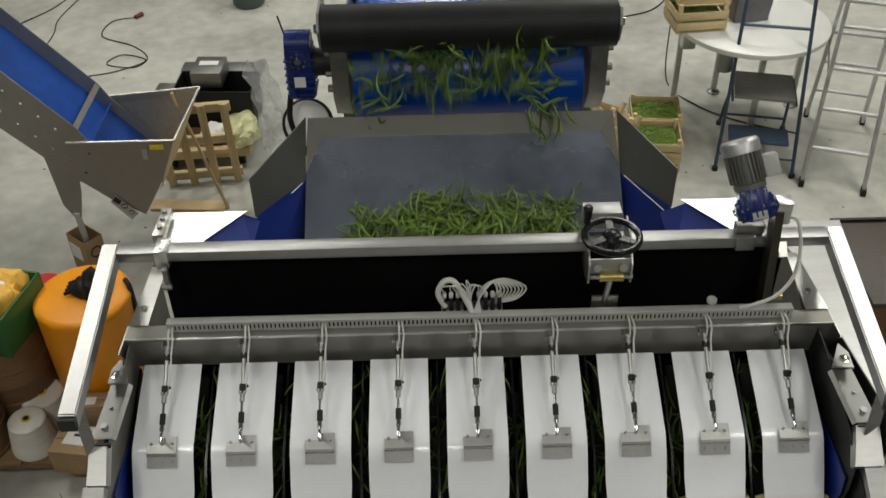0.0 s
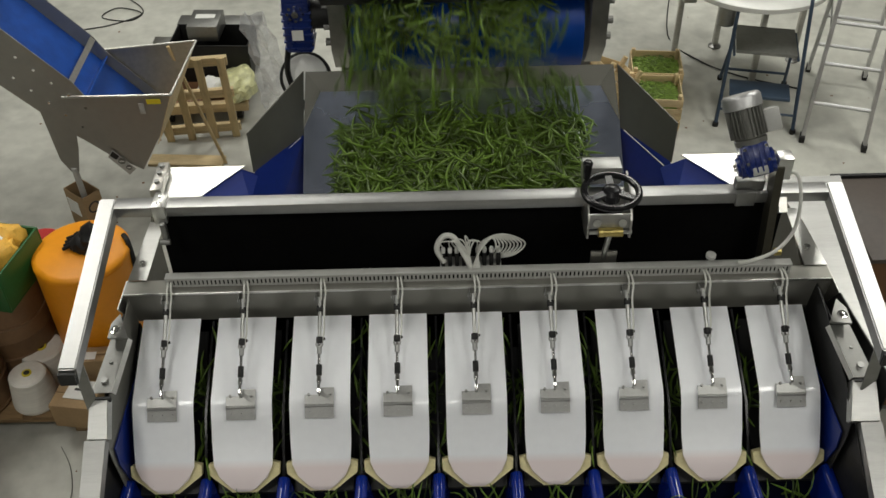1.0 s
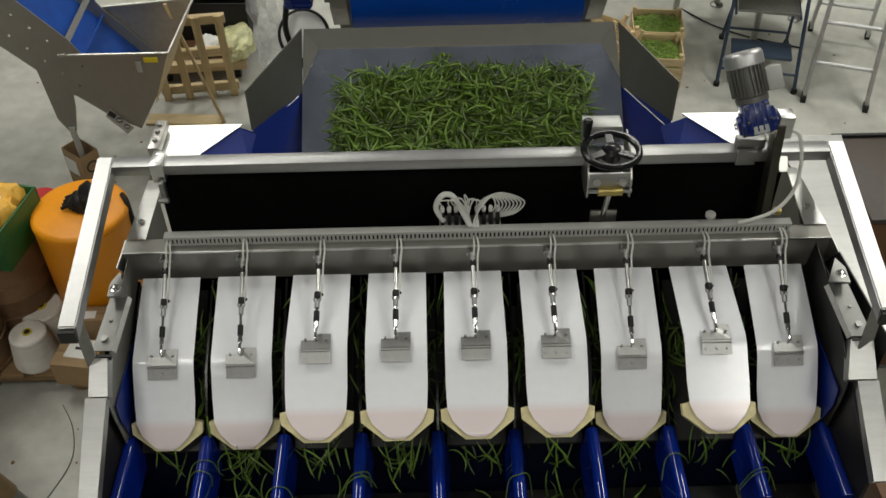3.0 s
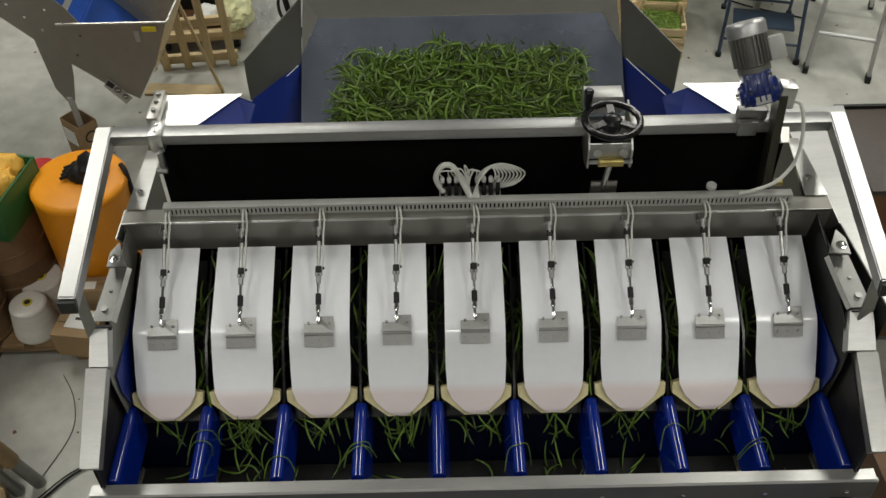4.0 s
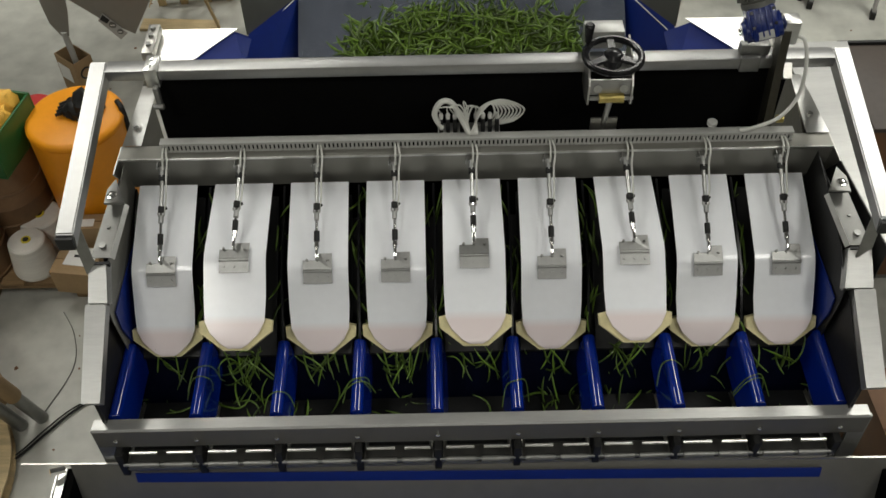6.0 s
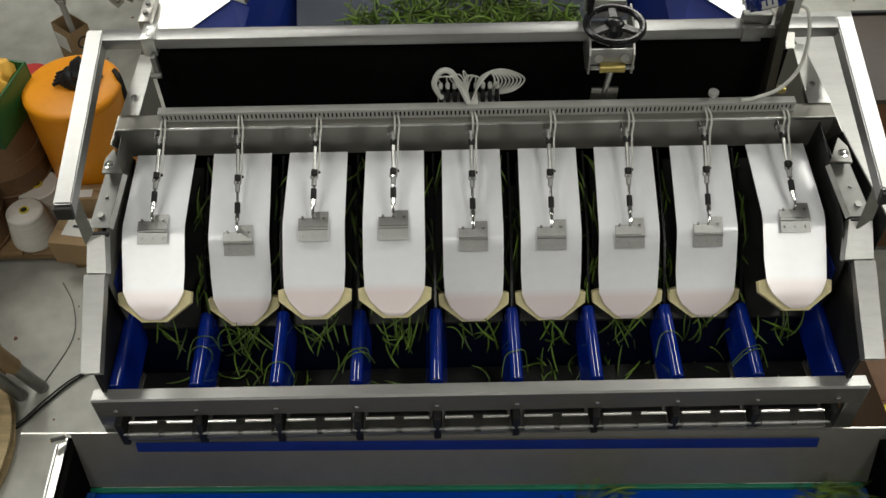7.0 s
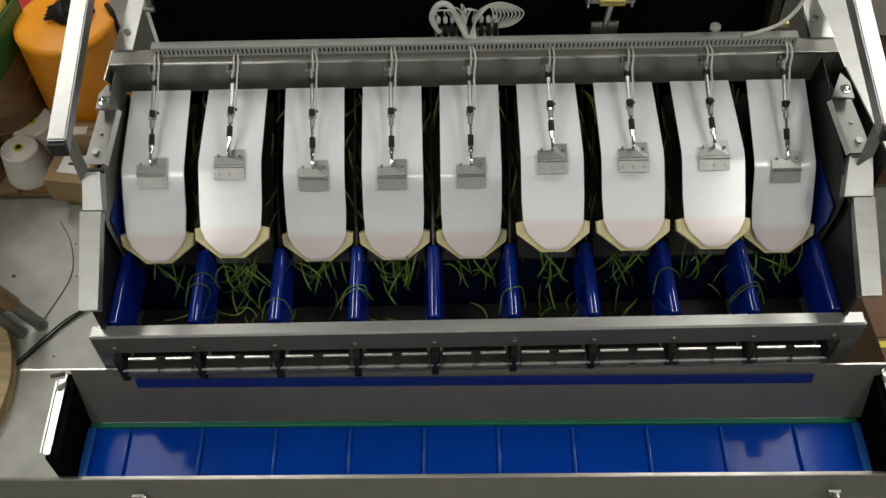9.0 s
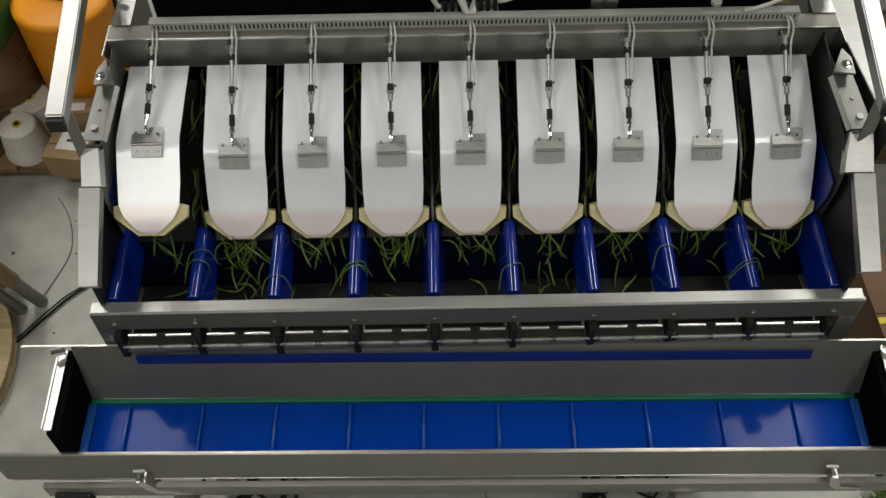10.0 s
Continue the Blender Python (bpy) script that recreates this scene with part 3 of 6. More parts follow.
    barrel, heads, rod, sleeve, hoses, elbow = cylinder_meshes()
    for x in LANES:
        f = part("flap", fm, FLAP, w, "white plastic flap with pinkish pointed end", pose(x, *FLAP_PIVOT))
        part("foam_edge", fo, FOAM, f, "yellow foam edge")
        part("hinge_plate", hp, STEEL_B, f, "stainless hinge plate", pose(0, -0.015, -0.0105))
        for bx in (-0.034, 0.0, 0.034):
            for bolt in hb:
                part("hinge_bolt", bolt, CHROME, f, "", pose(bx, -0.015, -0.0105))
        FLAPS.append(f)
        c = part("air_cylinder", barrel, CHROME, w, "chrome air cylinder with black ends", pose(x, 2.392, 1.695))
        part("cylinder_head", heads[0], STEEL_D, c)
        part("cylinder_foot", heads[1], STEEL_D, c)
        part("elbow_fitting", elbow, BLACK, c, "black elbow fitting")
        part("elbow_fitting", elbow, BLACK, c, "black elbow fitting", pose(0, -0.002, -0.108, 0, 0, 20))
        part("air_hose", hoses, HOSE, c, "clear white air hose")
        r = part("rod", rod, CHROME, w, "steel piston rod", pose(x, 2.36, 1.60))
        part("rubber_sleeve", sleeve, BLACK, r, "black rubber sleeve")
        CYLS.append((c, r))
        for dx in (-0.014, 0.014):
            part("bracket", box(B(), (x + dx - 0.002, 2.385, 1.68), (x + dx + 0.002, 2.412, 1.712)), STEEL_D, w)
    # troughs under the flaps, black because the shade there is in their colour
    for x in LANES:
        bm = B()
        prism(bm, [(2.44, 1.50), (1.955, 1.215), (1.955, 1.205), (2.44, 1.49)], "x", x - 0.10, x + 0.10)
        part("trough", bm, BLACK, w, "trough coloured black for the shade under the flap")
    # added dark sheet that stops the floor showing between the troughs
    part("under_blind", prism(B(), [(2.44, 1.38), (1.99, 1.06), (1.99, 1.05), (2.44, 1.37)], "x", -1.16, 1.16), BLACK, w, "added dark sheet closing the gaps under the troughs")
    for x in POSTS:
        bm = B()
        prism(bm, [(2.43, 1.56), (2.12, 1.43), (1.945, 1.25), (1.945, 1.17), (2.43, 1.42)], "x", x - 0.004, x + 0.004)
        part("lane_wall", bm, BLACK_G, w, "thin dark lane wall")
    # blue bins in front of the flap ends
    for i, x in enumerate(POSTS):
        bm = B()
        prof = [(-0.036, 1.15)] + [(-0.021 * math.cos(radians(a)), 1.264 + 0.021 * math.sin(radians(a))) for a in range(0, 181, 12)] + [(0.036, 1.15)]
        prism(bm, [(x + a, b) for a, b in prof], "y", 1.685, 1.965)
        part("bin_divider", bm, BLUE, w, "glossy blue rounded bin divider")
    # bin slope and back carry the bins' shade in their colour
    part("bin_slope", slab(B(), [(-1.17, 1.966, 1.19), (1.17, 1.966, 1.19), (1.17, 1.866, 1.05), (-1.17, 1.866, 1.05)], 0.004), BIN_SHADE, w)
    # added sheet that hides the bright floor behind open doors
    part("chute_blind", box(B(), (-1.17, 1.872, 0.55), (1.17, 1.878, 1.055)), BIN_SHADE, w)
    part("bin_back", box(B(), (-1.17, 1.966, 1.02), (1.17, 1.974, 1.19)), BIN_SHADE, w)
    for s in (-1, 1):
        part("blue_side", prism(B(), [(2.38, 1.475), (1.952, 1.475), (1.945, 1.40), (1.98, 1.26), (1.98, 1.10), (2.38, 1.10)], "x", s * 1.164, s * 1.168), BLUE_M, w, "dark blue plastic side wall")
        # left wall grey, right wall black: shade there is put into the colour
        part("inner_wall", prism(B(), [(2.43, 1.70), (2.21, 1.665), (2.045, 1.615), (1.93, 1.545), (1.925, 1.46), (1.96, 1.10), (2.43, 1.10)], "x", s * 1.172, s * 1.175), STEEL_H if s < 0 else BLACK, w, "grey sheet inner wall" if s < 0 else "inner wall coloured black for the shade beside the flaps")
        # added black sheet: gives shade and keeps the floor from showing
        part("side_shade_sheet", prism(B(), [(2.43, 1.66), (2.21, 1.655), (2.05, 1.60), (1.92, 1.52), (1.665, 1.39), (1.665, 0.60), (2.43, 0.60)], "x", s * 1.190, s * 1.194), BLACK, w)
    # front beam
    bm = B()
    prism(bm, [(1.678, 1.268), (1.640, 1.268), (1.634, 1.262), (1.678, 1.262)], "x", -1.235, 1.255)
    part("front_beam", bm, COLUMN_S, w, "long stainless front beam")
    # same beam as the top; the unlit face is simply coloured darker
    part("beam_face", box(B(), (-1.235, 1.633, 1.172), (1.255, 1.637, 1.2615)), STEEL_F, w, "front face of the beam, coloured darker as its shaded side")
    # front wall of the bins, with their shade in its colour too
    part("beam_lip", box(B(), (-1.23, 1.664, 1.12), (1.25, 1.670, 1.262)), BIN_SHADE, w)
    bo = mesh_of("bolt", lathe(B(), [(0.008, 0.0), (0.008, 0.004), (0.005, 0.007), (0.002, 0.008)], 12), CHROME)
    for x in POSTS:
        part("bolt", bo, CHROME, w, "", pose(x, 1.632, 1.212, 90, 0, 0))
    # doors
    leaf, knuckle, plate = door_meshes()
    for i, x in enumerate(LANES):
        d = part("discharge_door", leaf, STEEL_V, w, "stainless discharge door", pose(x, 1.605, 1.105))
        part("hinge_knuckle", knuckle, STEEL_B, d)
        part("number_plate", plate, PAPER, d, "white plate with a black number")
        cu = bpy.data.curves.new("number", "FONT")
        cu.body, cu.size, cu.align_x, cu.align_y, cu.extrude = str(i + 1), 0.075, "CENTER", "CENTER", 0.0005
        tmp = bpy.data.objects.new("number", cu)
        me = bpy.data.meshes.new_from_object(tmp)
        bpy.data.objects.remove(tmp)
        me.materials.clear()
        me.materials.append(INK)
        slope = math.degrees(math.atan2(-0.0145, 0.096))
        nb = part("number", me, INK, d, "black number", pose(0.0, 0.195, -0.0345, 180 + slope, 0, 0))
        # added black sheet on the leaf holds the shade inside the bin
        part("door_shade", slab(B(), [(-0.10, 0.05, 0.002), (0.10, 0.05, 0.002), (0.10, 0.25, -0.026), (-0.10, 0.25, -0.026)], 0.004), BLACK, d, "black sheet for the shade on the closed door")
        DOORS.append(d)
        bm = B()
        for a, b in ((-0.104, -0.012), (0.02, 0.104)):
            cyl(bm, (x + a, 1.628, 1.140), (x + b, 1.628, 1.140), 0.006, seg=8)
        part("door_rod", bm, STEEL_B, w)
        bm = B()
        box(bm, (x - 0.112, 1.665, 1.115), (x + 0.112, 1.668, 1.165))
        part("door_back", bm, STEEL_D, w)
    for x in POSTS:
        part("door_hanger", box(B(), (x - 0.012, 1.60, 1.04), (x + 0.012, 1.665, 1.17), 0.003), BLACK, w)
    # handwheel unit on the beam
    bm = B()
    box(bm, (0.374, 2.60, 1.995), (0.501, 2.665, 2.062), 0.003)
    part("wheel_console", bm, COLUMN_S, w, "grey adjusting console")
    for xs in (0.374, 0.513):
        bm = B()
        prism(bm, [(2.60, 2.05), (2.60, 1.90), (2.50, 1.875), (2.44, 1.895), (2.44, 1.97), (2.50, 2.03)], "x", xs, xs + 0.006)
        part("console_cheek", bm, STEEL, w)
    part("console_face", box(B(), (0.380, 2.452, 1.925), (0.513, 2.458, 1.985)), COLUMN_S, w)
    for xx in (0.405, 0.488):
        part("console_bolt", cyl(B(), (xx, 2.452, 1.955), (xx, 2.440, 1.958), 0.014, seg=10), CHROME, w)
    part("nylon_roller", cyl(B(), (0.412, 2.445, 1.917), (0.492, 2.445, 1.917), 0.016, seg=16), BRASS, w, "yellow roller")
    bm = B()
    cyl(bm, (0.452, 2.45, 1.91), (0.448, 2.50, 1.745), 0.010, seg=10)
    cyl(bm, (0.382, 2.445, 1.917), (0.522, 2.445, 1.917), 0.007, seg=8)
    part("spindle", bm, STEEL_B, w, "steel spindle")
    bm = B()
    box(bm, (0.405, 2.49, 1.73), (0.495, 2.50, 1.79), 0.002)
    part("spindle_foot", bm, STEEL, w)
    hw = part("handwheel", torus(B(), (0, 0, 0), 0.087, 0.0115, 40, 10), BLACK_G, w, "glossy black handwheel", pose(0.438, 2.438, 2.092, 0, 0, 0))
    bm = B()
    lathe(bm, [(0.030, -0.03), (0.034, 0.0), (0.024, 0.014), (0.012, 0.018)], 20)
    for k in range(3):
        a = radians(90 + 120 * k)
        c, s = math.cos(a), math.sin(a)
        slab(bm, [(0.02 * c - 0.013 * s, 0.02 * s + 0.013 * c, -0.006), (0.02 * c + 0.013 * s, 0.02 * s - 0.013 * c, -0.006),
                  (0.084 * c + 0.010 * s, 0.084 * s - 0.010 * c, -0.006), (0.084 * c - 0.010 * s, 0.084 * s + 0.010 * c, -0.006)], 0.012)
    part("wheel_spokes", bm, BLACK_G, hw)
    part("wheel_grip", lathe(B(), [(0.011, 0.01), (0.014, 0.05), (0.016, 0.07), (0.010, 0.078)], 14, (-0.072, 0.06)), BLACK_G, hw, "upright grip")
    part("wheel_shaft", cyl(B(), (0.438, 2.44, 2.075), (0.445, 2.52, 1.96), 0.014, seg=12), STEEL_B, w)
    # drive motor at the end of the beam
    m = thing("drive_motor", "grey finned electric motor on a blue gearbox", "motor", pose(MX + 0.930, 2.553, 2.084, -32, -17, 0) @ Matrix.Translation((0, 0, 0.046)) @ Matrix.Diagonal((0.76, 0.76, 0.73, 1)))
    bm = B()
    lathe(bm, [(0.055, 0.075), (0.066, 0.08), (0.066, 0.222), (0.060, 0.226)], 36)
    mb = part("motor_body", bm, GREY_M, m, "grey finned motor body")
    fin = mesh_of("cooling_fin", box(B(), (0.062, -0.0017, 0.085), (0.080, 0.0017, 0.222), 0.0006), GREY_M)
    for k in range(26):
        part("cooling_fin", fin, GREY_M, mb, "", pose(0, 0, 0, 0, 0, k * 360 / 26))
    part("fan_cover", lathe(B(), [(0.080, 0.212), (0.083, 0.216), (0.083, 0.258), (0.081, 0.266), (0.074, 0.274), (0.03, 0.277)], 36), ALU, m, "silver fan cover")
    part("flange", lathe(B(), [(0.05, 0.045), (0.068, 0.05), (0.070, 0.075), (0.055, 0.08)], 30), GREY_M, m)
    part("terminal_box", box(B(), (0.07, -0.045, 0.085), (0.135, 0.045, 0.185), 0.006), GREY_P, m, "grey terminal box")
    bm = B()
    box(bm, (-0.045, -0.06, -0.075), (0.05, 0.055, 0.05), 0.010)
    cyl(bm, (-0.06, -0.005, -0.03), (0.065, -0.005, -0.03), 0.048, seg=24)
    gb = part("gearbox", bm, BLUE_P, m, "blue ribbed gearbox", pose(0, 0, -0.004) @ Matrix.Scale(1.16, 4))
    rib = mesh_of("rib", box(B(), (-0.003, -0.066, -0.06), (0.003, 0.06, 0.046), 0.001), BLUE_P)
    for k in range(5):
        part("rib", rib, BLUE_P, gb, "", pose(-0.047 + k * 0.02, 0, 0))
    part("bearing_cap", cyl(B(), (-0.058, -0.005, -0.03), (-0.072, -0.005, -0.03), 0.040, 0.034, seg=24), BLUE_P, gb, "round blue bearing cap")
    part("shaft_stub", cyl(B(), (-0.072, -0.005, -0.03), (-0.084, -0.005, -0.03), 0.014, seg=12), CHROME, gb)
    part("type_plate", box(B(), (-0.026, -0.0635, -0.070), (0.030, -0.0605, -0.040), 0.001), GREY_P, gb, "pale type plate")
    for k in range(4):
        part("lid_screw", cyl(B(), (-0.036 + 0.076 * (k % 2), -0.066, 0.036 - 0.055 * (k // 2)), (-0.036 + 0.076 * (k % 2), -0.071, 0.036 - 0.055 * (k // 2)), 0.006, seg=8), CHROME, gb)
    for k in range(6):
        a = 6.2832 * k / 6
        part("gearbox_bolt", cyl(B(), (0.064, -0.005 + 0.034 * math.cos(a), -0.03 + 0.034 * math.sin(a)), (0.070, -0.005 + 0.034 * math.cos(a), -0.03 + 0.034 * math.sin(a)), 0.006, seg=8), CHROME, gb)
    bm = B()
    prism(bm, [(2.59, 2.10), (2.53, 2.10), (2.44, 1.60), (2.50, 1.60)], "x", 0.985, 1.012)
    part("motor_post", bm, BLACK_P, w, "dark steel motor post")
    part("post_head", box(B(), (0.990, 2.535, 2.045), (1.040, 2.590, 2.130), 0.004), STEEL_B, w)
    bm = B()
    box(bm, (0.88, 2.565, 1.984), (0.975, 2.60, 2.02), 0.003)
    box(bm, (0.88, 2.540, 1.935), (0.945, 2.562, 1.99), 0.003)
    part("motor_foot", bm, STEEL_D, w)
    bm = B()
    prism(bm, [(2.56, 1.98), (2.51, 1.93), (2.53, 1.91), (2.59, 1.95)], "x", 1.022, 1.05)
    part("post_bracket", bm, STEEL, w)
    part("post_pin", cyl(B(), (1.018, 2.46, 1.80), (1.04, 2.46, 1.80), 0.014, seg=12), BRASS, w)
    bm = B()
    tube(bm, [(1.03, 2.56, 2.06), (1.065, 2.54, 2.06), (1.08, 2.50, 1.98), (1.065, 2.46, 1.89), (1.01, 2.43, 1.83), (0.94, 2.43, 1.79), (0.90, 2.44, 1.77)], 0.0065, 8)
    part("motor_cable", bm, HOSE, w, "pale grey motor cable")
    part("cable_gland", lathe(B(), [(0.017, 0), (0.017, 0.012), (0.010, 0.014)], 14, (0, 0)), GREY_P, w, "", pose(0.80, 2.44, 1.80))
    # valve block with looped hoses
    v = thing("valve_block", "row of air valves with looped clear hoses", "valve block", pose(MX - 0.005, 2.50, 1.72))
    part("manifold", box(B(), (-0.105, -0.02, 0.0), (0.105, 0.03, 0.03), 0.003), GREY_P, v)
    vm = mesh_of("valve", box(B(), (-0.007, -0.022, 0.03), (0.007, 0.02, 0.075), 0.002), BLACK)
    vt = mesh_of("fitting", lathe(B(), [(0.007, 0.075), (0.008, 0.09), (0.006, 0.096)], 10), WHITE)
    for k in range(9):
        if k == 4:
            continue
        a = part("valve", vm, BLACK, v, "", pose(-0.094 + k * 0.0235, 0, 0))
        part("fitting", vt, WHITE, a)
    rng = random.Random(4)
    bm = B()
    tube(bm, [(0.0, -0.05, 0.05), (-0.03, -0.02, 0.10), (-0.06, 0.0, 0.145), (-0.095, 0.0, 0.145), (-0.115, -0.01, 0.10), (-0.09, -0.02, 0.05)], 0.010, 8)
    part("thick_hose", bm, HOSE, v, "thick clear hose loop")
    for k in range(9):
        bm = B()
        tube(bm, [(0.004 + 0.003 * k, -0.05, 0.045), (0.030, -0.03 + 0.004 * k, 0.105), (0.070 + 0.004 * k, 0.0, 0.152 - 0.002 * (8 - k)), (0.085 + 0.0125 * k, 0.004 * k - 0.015, 0.115 - 0.002 * k), (0.070 + 0.010 * k, 0.0, 0.060), (0.035 + 0.004 * k, 0.0, 0.042)], 0.0030, 6)
        part("hose", bm, HOSE, v)
    for k in range(7):
        bm = B()
        x = -0.09 + 0.022 * k
        tube(bm, [(x, 0, 0.09), (x + rng.uniform(-0.02, 0.02), -0.01, 0.13), (x * 0.4 - 0.01, -0.02, 0.15 + rng.uniform(-0.02, 0.02)), (-0.005, -0.03, 0.08), (0.0, -0.05, 0.04)], 0.0025, 5)
        part("hose", bm, HOSE, v)
    return w


weigher()


# ---- feed hopper behind the beam ----
def hopper():
    h = thing("feed_hopper", "stainless feed hopper with blue sides and flared rim", "hopper", pose(MX - 0.02, 0, 0))
    lip = B()
    slab(lip, [(-0.588, 3.272, 2.05), (0.591, 3.276, 2.05), (0.542, 3.232, 1.985), (-0.534, 3.232, 1.985)], 0.004)
    part("rim_back", lip, RIM, h, "grey folded back rim")
    sh = B()
    slab(sh, [(-0.534, 3.231, 1.985), (0.542, 3.231, 1.985), (0.605, 3.11, 1.904), (0.605, 2.62, 1.577), (-0.595, 2.62, 1.577), (-0.595, 3.11, 1.904)], 0.004)
    part("slide_sheet", sh, SLIDE, h, "smooth stainless slide sheet")
    for s, x0, x1 in ((-1, -0.595, -0.534), (1, 0.605, 0.542)):
        xr = -0.588 if s < 0 else 0.591
        part("rim_corner", slab(B(), [(xr, 3.272, 2.05), (x1, 3.232, 1.986), (x0, 3.112, 1.906)], 0.003 * s), RIM, h, "grey corner gusset")
    for s, x0, x1 in ((-1, -0.595, -0.757), (1, 0.605, 0.757)):
        bm = B()
        slab(bm, [(x0, 3.272, 2.052), (x1, 2.868, 2.05), (x1, 2.868, 1.880), (x0, 3.095, 1.882), (x0, 3.115, 1.91)], 0.004 * s)
        part("rim_flare", bm, RIM, h, "flared grey side rim")
        bm = B()
        slab(bm, [(x0 * 1.0, 3.10, 1.884), (x1 * 0.995, 2.868, 1.884), (x1, 2.63, 1.88), (x1 * 0.98, 2.63, 1.45), (x0, 2.70, 1.45)], 0.006 * s)
        part("blue_side", bm, BLUE_M, h, "blue plastic hopper side")
        bm = B()
        cyl(bm, (x0 * 1.02, 3.07, 1.886), (x1 * 0.965, 2.86, 1.872), 0.0022, seg=6)
        part("side_trim", bm, STEEL, h)
        bm = B()
        slab(bm, [(s * 1.06, 2.82, 1.945), (s * 0.775, 2.82, 1.945), (s * 0.93, 2.615, 1.945), (s * 1.06, 2.615, 1.945)], 0.004)
        part("cover_sheet", bm, STEEL_B, h, "bright stainless cover sheet")
        bm = B()
        slab(bm, [(x1 * 0.95, 2.862, 1.862), (s * 0.79, 2.815, 1.935), (s * 0.945, 2.618, 1.935), (x1 * 0.95, 2.618, 1.845)], 0.004)
        part("blue_skirt", bm, BLUE_M, h, "dark blue underside of the cover")
        bm = B()
        box(bm, (s * 1.05 - 0.02, 2.64, 1.952), (s * 1.05 + 0.02, 2.80, 1.985), 0.004)
        part("end_block", bm, STEEL, h)
        for yy in (2.68, 2.73, 2.77):
            part("block_bolt", cyl(B(), (s * 1.05, yy, 1.985), (s * 1.05, yy, 1.995), 0.009, seg=8), STEEL_D, h)
        for yy in (2.66, 3.2):
            part("hopper_leg", box(B(), (s * 0.60 - 0.025, yy - 0.025, 0), (s * 0.60 + 0.025, yy + 0.025, 1.55)), STEEL, h)
    return h


# blue tint in the steel stands in for the blue belt's reflection
SLIDE = mat("blue_tinted_slide_sheet", (0.46, 0.51, 0.65), 0.26, 1.0, 0.22, 2, 0.03, 6, rvar=0.10)
hopper()


# ---- feed conveyor with the black roller ----
def feeder():
    f = thing("feed_conveyor", "feed conveyor with blue belt and black roller", "conveyor", pose(MX + 0.022, 0, 0))
    r, cy, cz = 0.21, 3.64, 2.05
    bm = B()
    prof = [(6.2, cz + r), (cy, cz + r)] + [(cy - r * math.sin(radians(a)), cz + r * math.cos(radians(a))) for a in range(10, 180, 10)] + [(cy, cz - r), (6.2, cz - r)]
    prism(bm, prof, "x", -0.46, 0.455)
    part("belt", bm, BELT_F, f, "blue conveyor belt")
    for s in (-1, 1):
        bm = B()
        prism(bm, [(6.2, 2.36), (3.50, 2.36), (3.42, 2.27), (3.42, 2.05), (3.50, 1.93), (6.2, 1.93)], "x", s * 0.475, s * 0.54)
        part("side_frame", bm, STEEL_V, f, "stainless side frame")
        for zz, yy in ((2.22, 3.47), (2.14, 3.46), (2.06, 3.48)):
            part("frame_bolt", cyl(B(), (s * 0.54, yy, zz), (s * 0.565, yy, zz), 0.016, seg=8), STEEL_D, f)
        for yy in (3.75, 5.9):
            part("leg", box(B(), (s * 0.51 - 0.03, yy - 0.03, 0), (s * 0.51 + 0.03, yy + 0.03, 1.93)), STEEL, f)
    bm = B()
    cyl(bm, (-0.560, 3.44, 2.34), (0.560, 3.44, 2.34), 0.090, seg=40)
    for s in (-1, 1):
        part("roller_cheek", prism(B(), [(3.62, 2.42), (3.40, 2.42), (3.37, 2.36), (3.40, 2.28), (3.62, 2.28)], "x", s * 0.564, s * 0.574), STEEL_D, f, "grey roller bracket")
        part("roller_pin", cyl(B(), (s * 0.574, 3.44, 2.34), (s * 0.592, 3.44, 2.34), 0.018, seg=12), CHROME, f)
    part("roller", bm, BLACK, f, "large matt black roller")
    g = thing("gear_motor", "dark blue gear motor on the conveyor side", "motor", pose(MX - 0.645, 3.50, 2.15))
    bm = B()
    box(bm, (-0.055, -0.06, -0.12), (0.055, 0.06, 0.10), 0.015)
    cyl(bm, (-0.05, 0, 0.10), (0.05, 0, 0.10), 0.055, seg=24)
    gh = part("gear_housing", bm, BLUE_P, g, "dark blue ribbed housing")
    rib = mesh_of("rib", box(B(), (-0.058, -0.064, -0.004), (0.058, 0.064, 0.004), 0.002), BLUE_P)
    for k in range(6):
        part("rib", rib, BLUE_P, gh, "", pose(0, 0, -0.096 + 0.03 * k))
    bolt = mesh_of("cover_bolt", cyl(B(), (0, -0.066, 0), (0, -0.074, 0), 0.006, seg=6), CHROME)
    for k in range(8):
        a = 6.2832 * k / 8
        part("cover_bolt", bolt, CHROME, gh, "", pose(0.03 * math.cos(a), 0, 0.06 + 0.03 * math.sin(a)))
    part("shaft_end", cyl(B(), (0, -0.06, 0.06), (0, -0.08, 0.06), 0.014, seg=12), CHROME, gh)
    part("type_plate", box(B(), (-0.022, -0.070, -0.055), (0.022, -0.066, -0.012)), PAPER, g)
    bm = B()
    cyl(bm, (0.055, 0, 0.02), (0.15, 0, 0.02), 0.055, seg=24)
    part("motor_shaft", bm, BLACK, g)
    bm = B()
    tube(bm, [(-0.05, -0.02, -0.11), (-0.065, -0.03, -0.22), (-0.04, -0.03, -0.33), (0.0, -0.02, -0.42)], 0.012, 8)
    part("motor_cable", bm, BLACK, g)
    part("antenna_wire", tube(B(), [(-0.05, 0.03, 0.10), (-0.075, 0.04, 0.20)], 0.004, 6), BLACK, g)
    bm = B()
    torus(bm, (0, 0, 0), 0.098, 0.010, 32, 8, pose(0.0, 0.004, -0.268, 60, 0, 0))
    part("cable_loop", bm, BLACK, g)
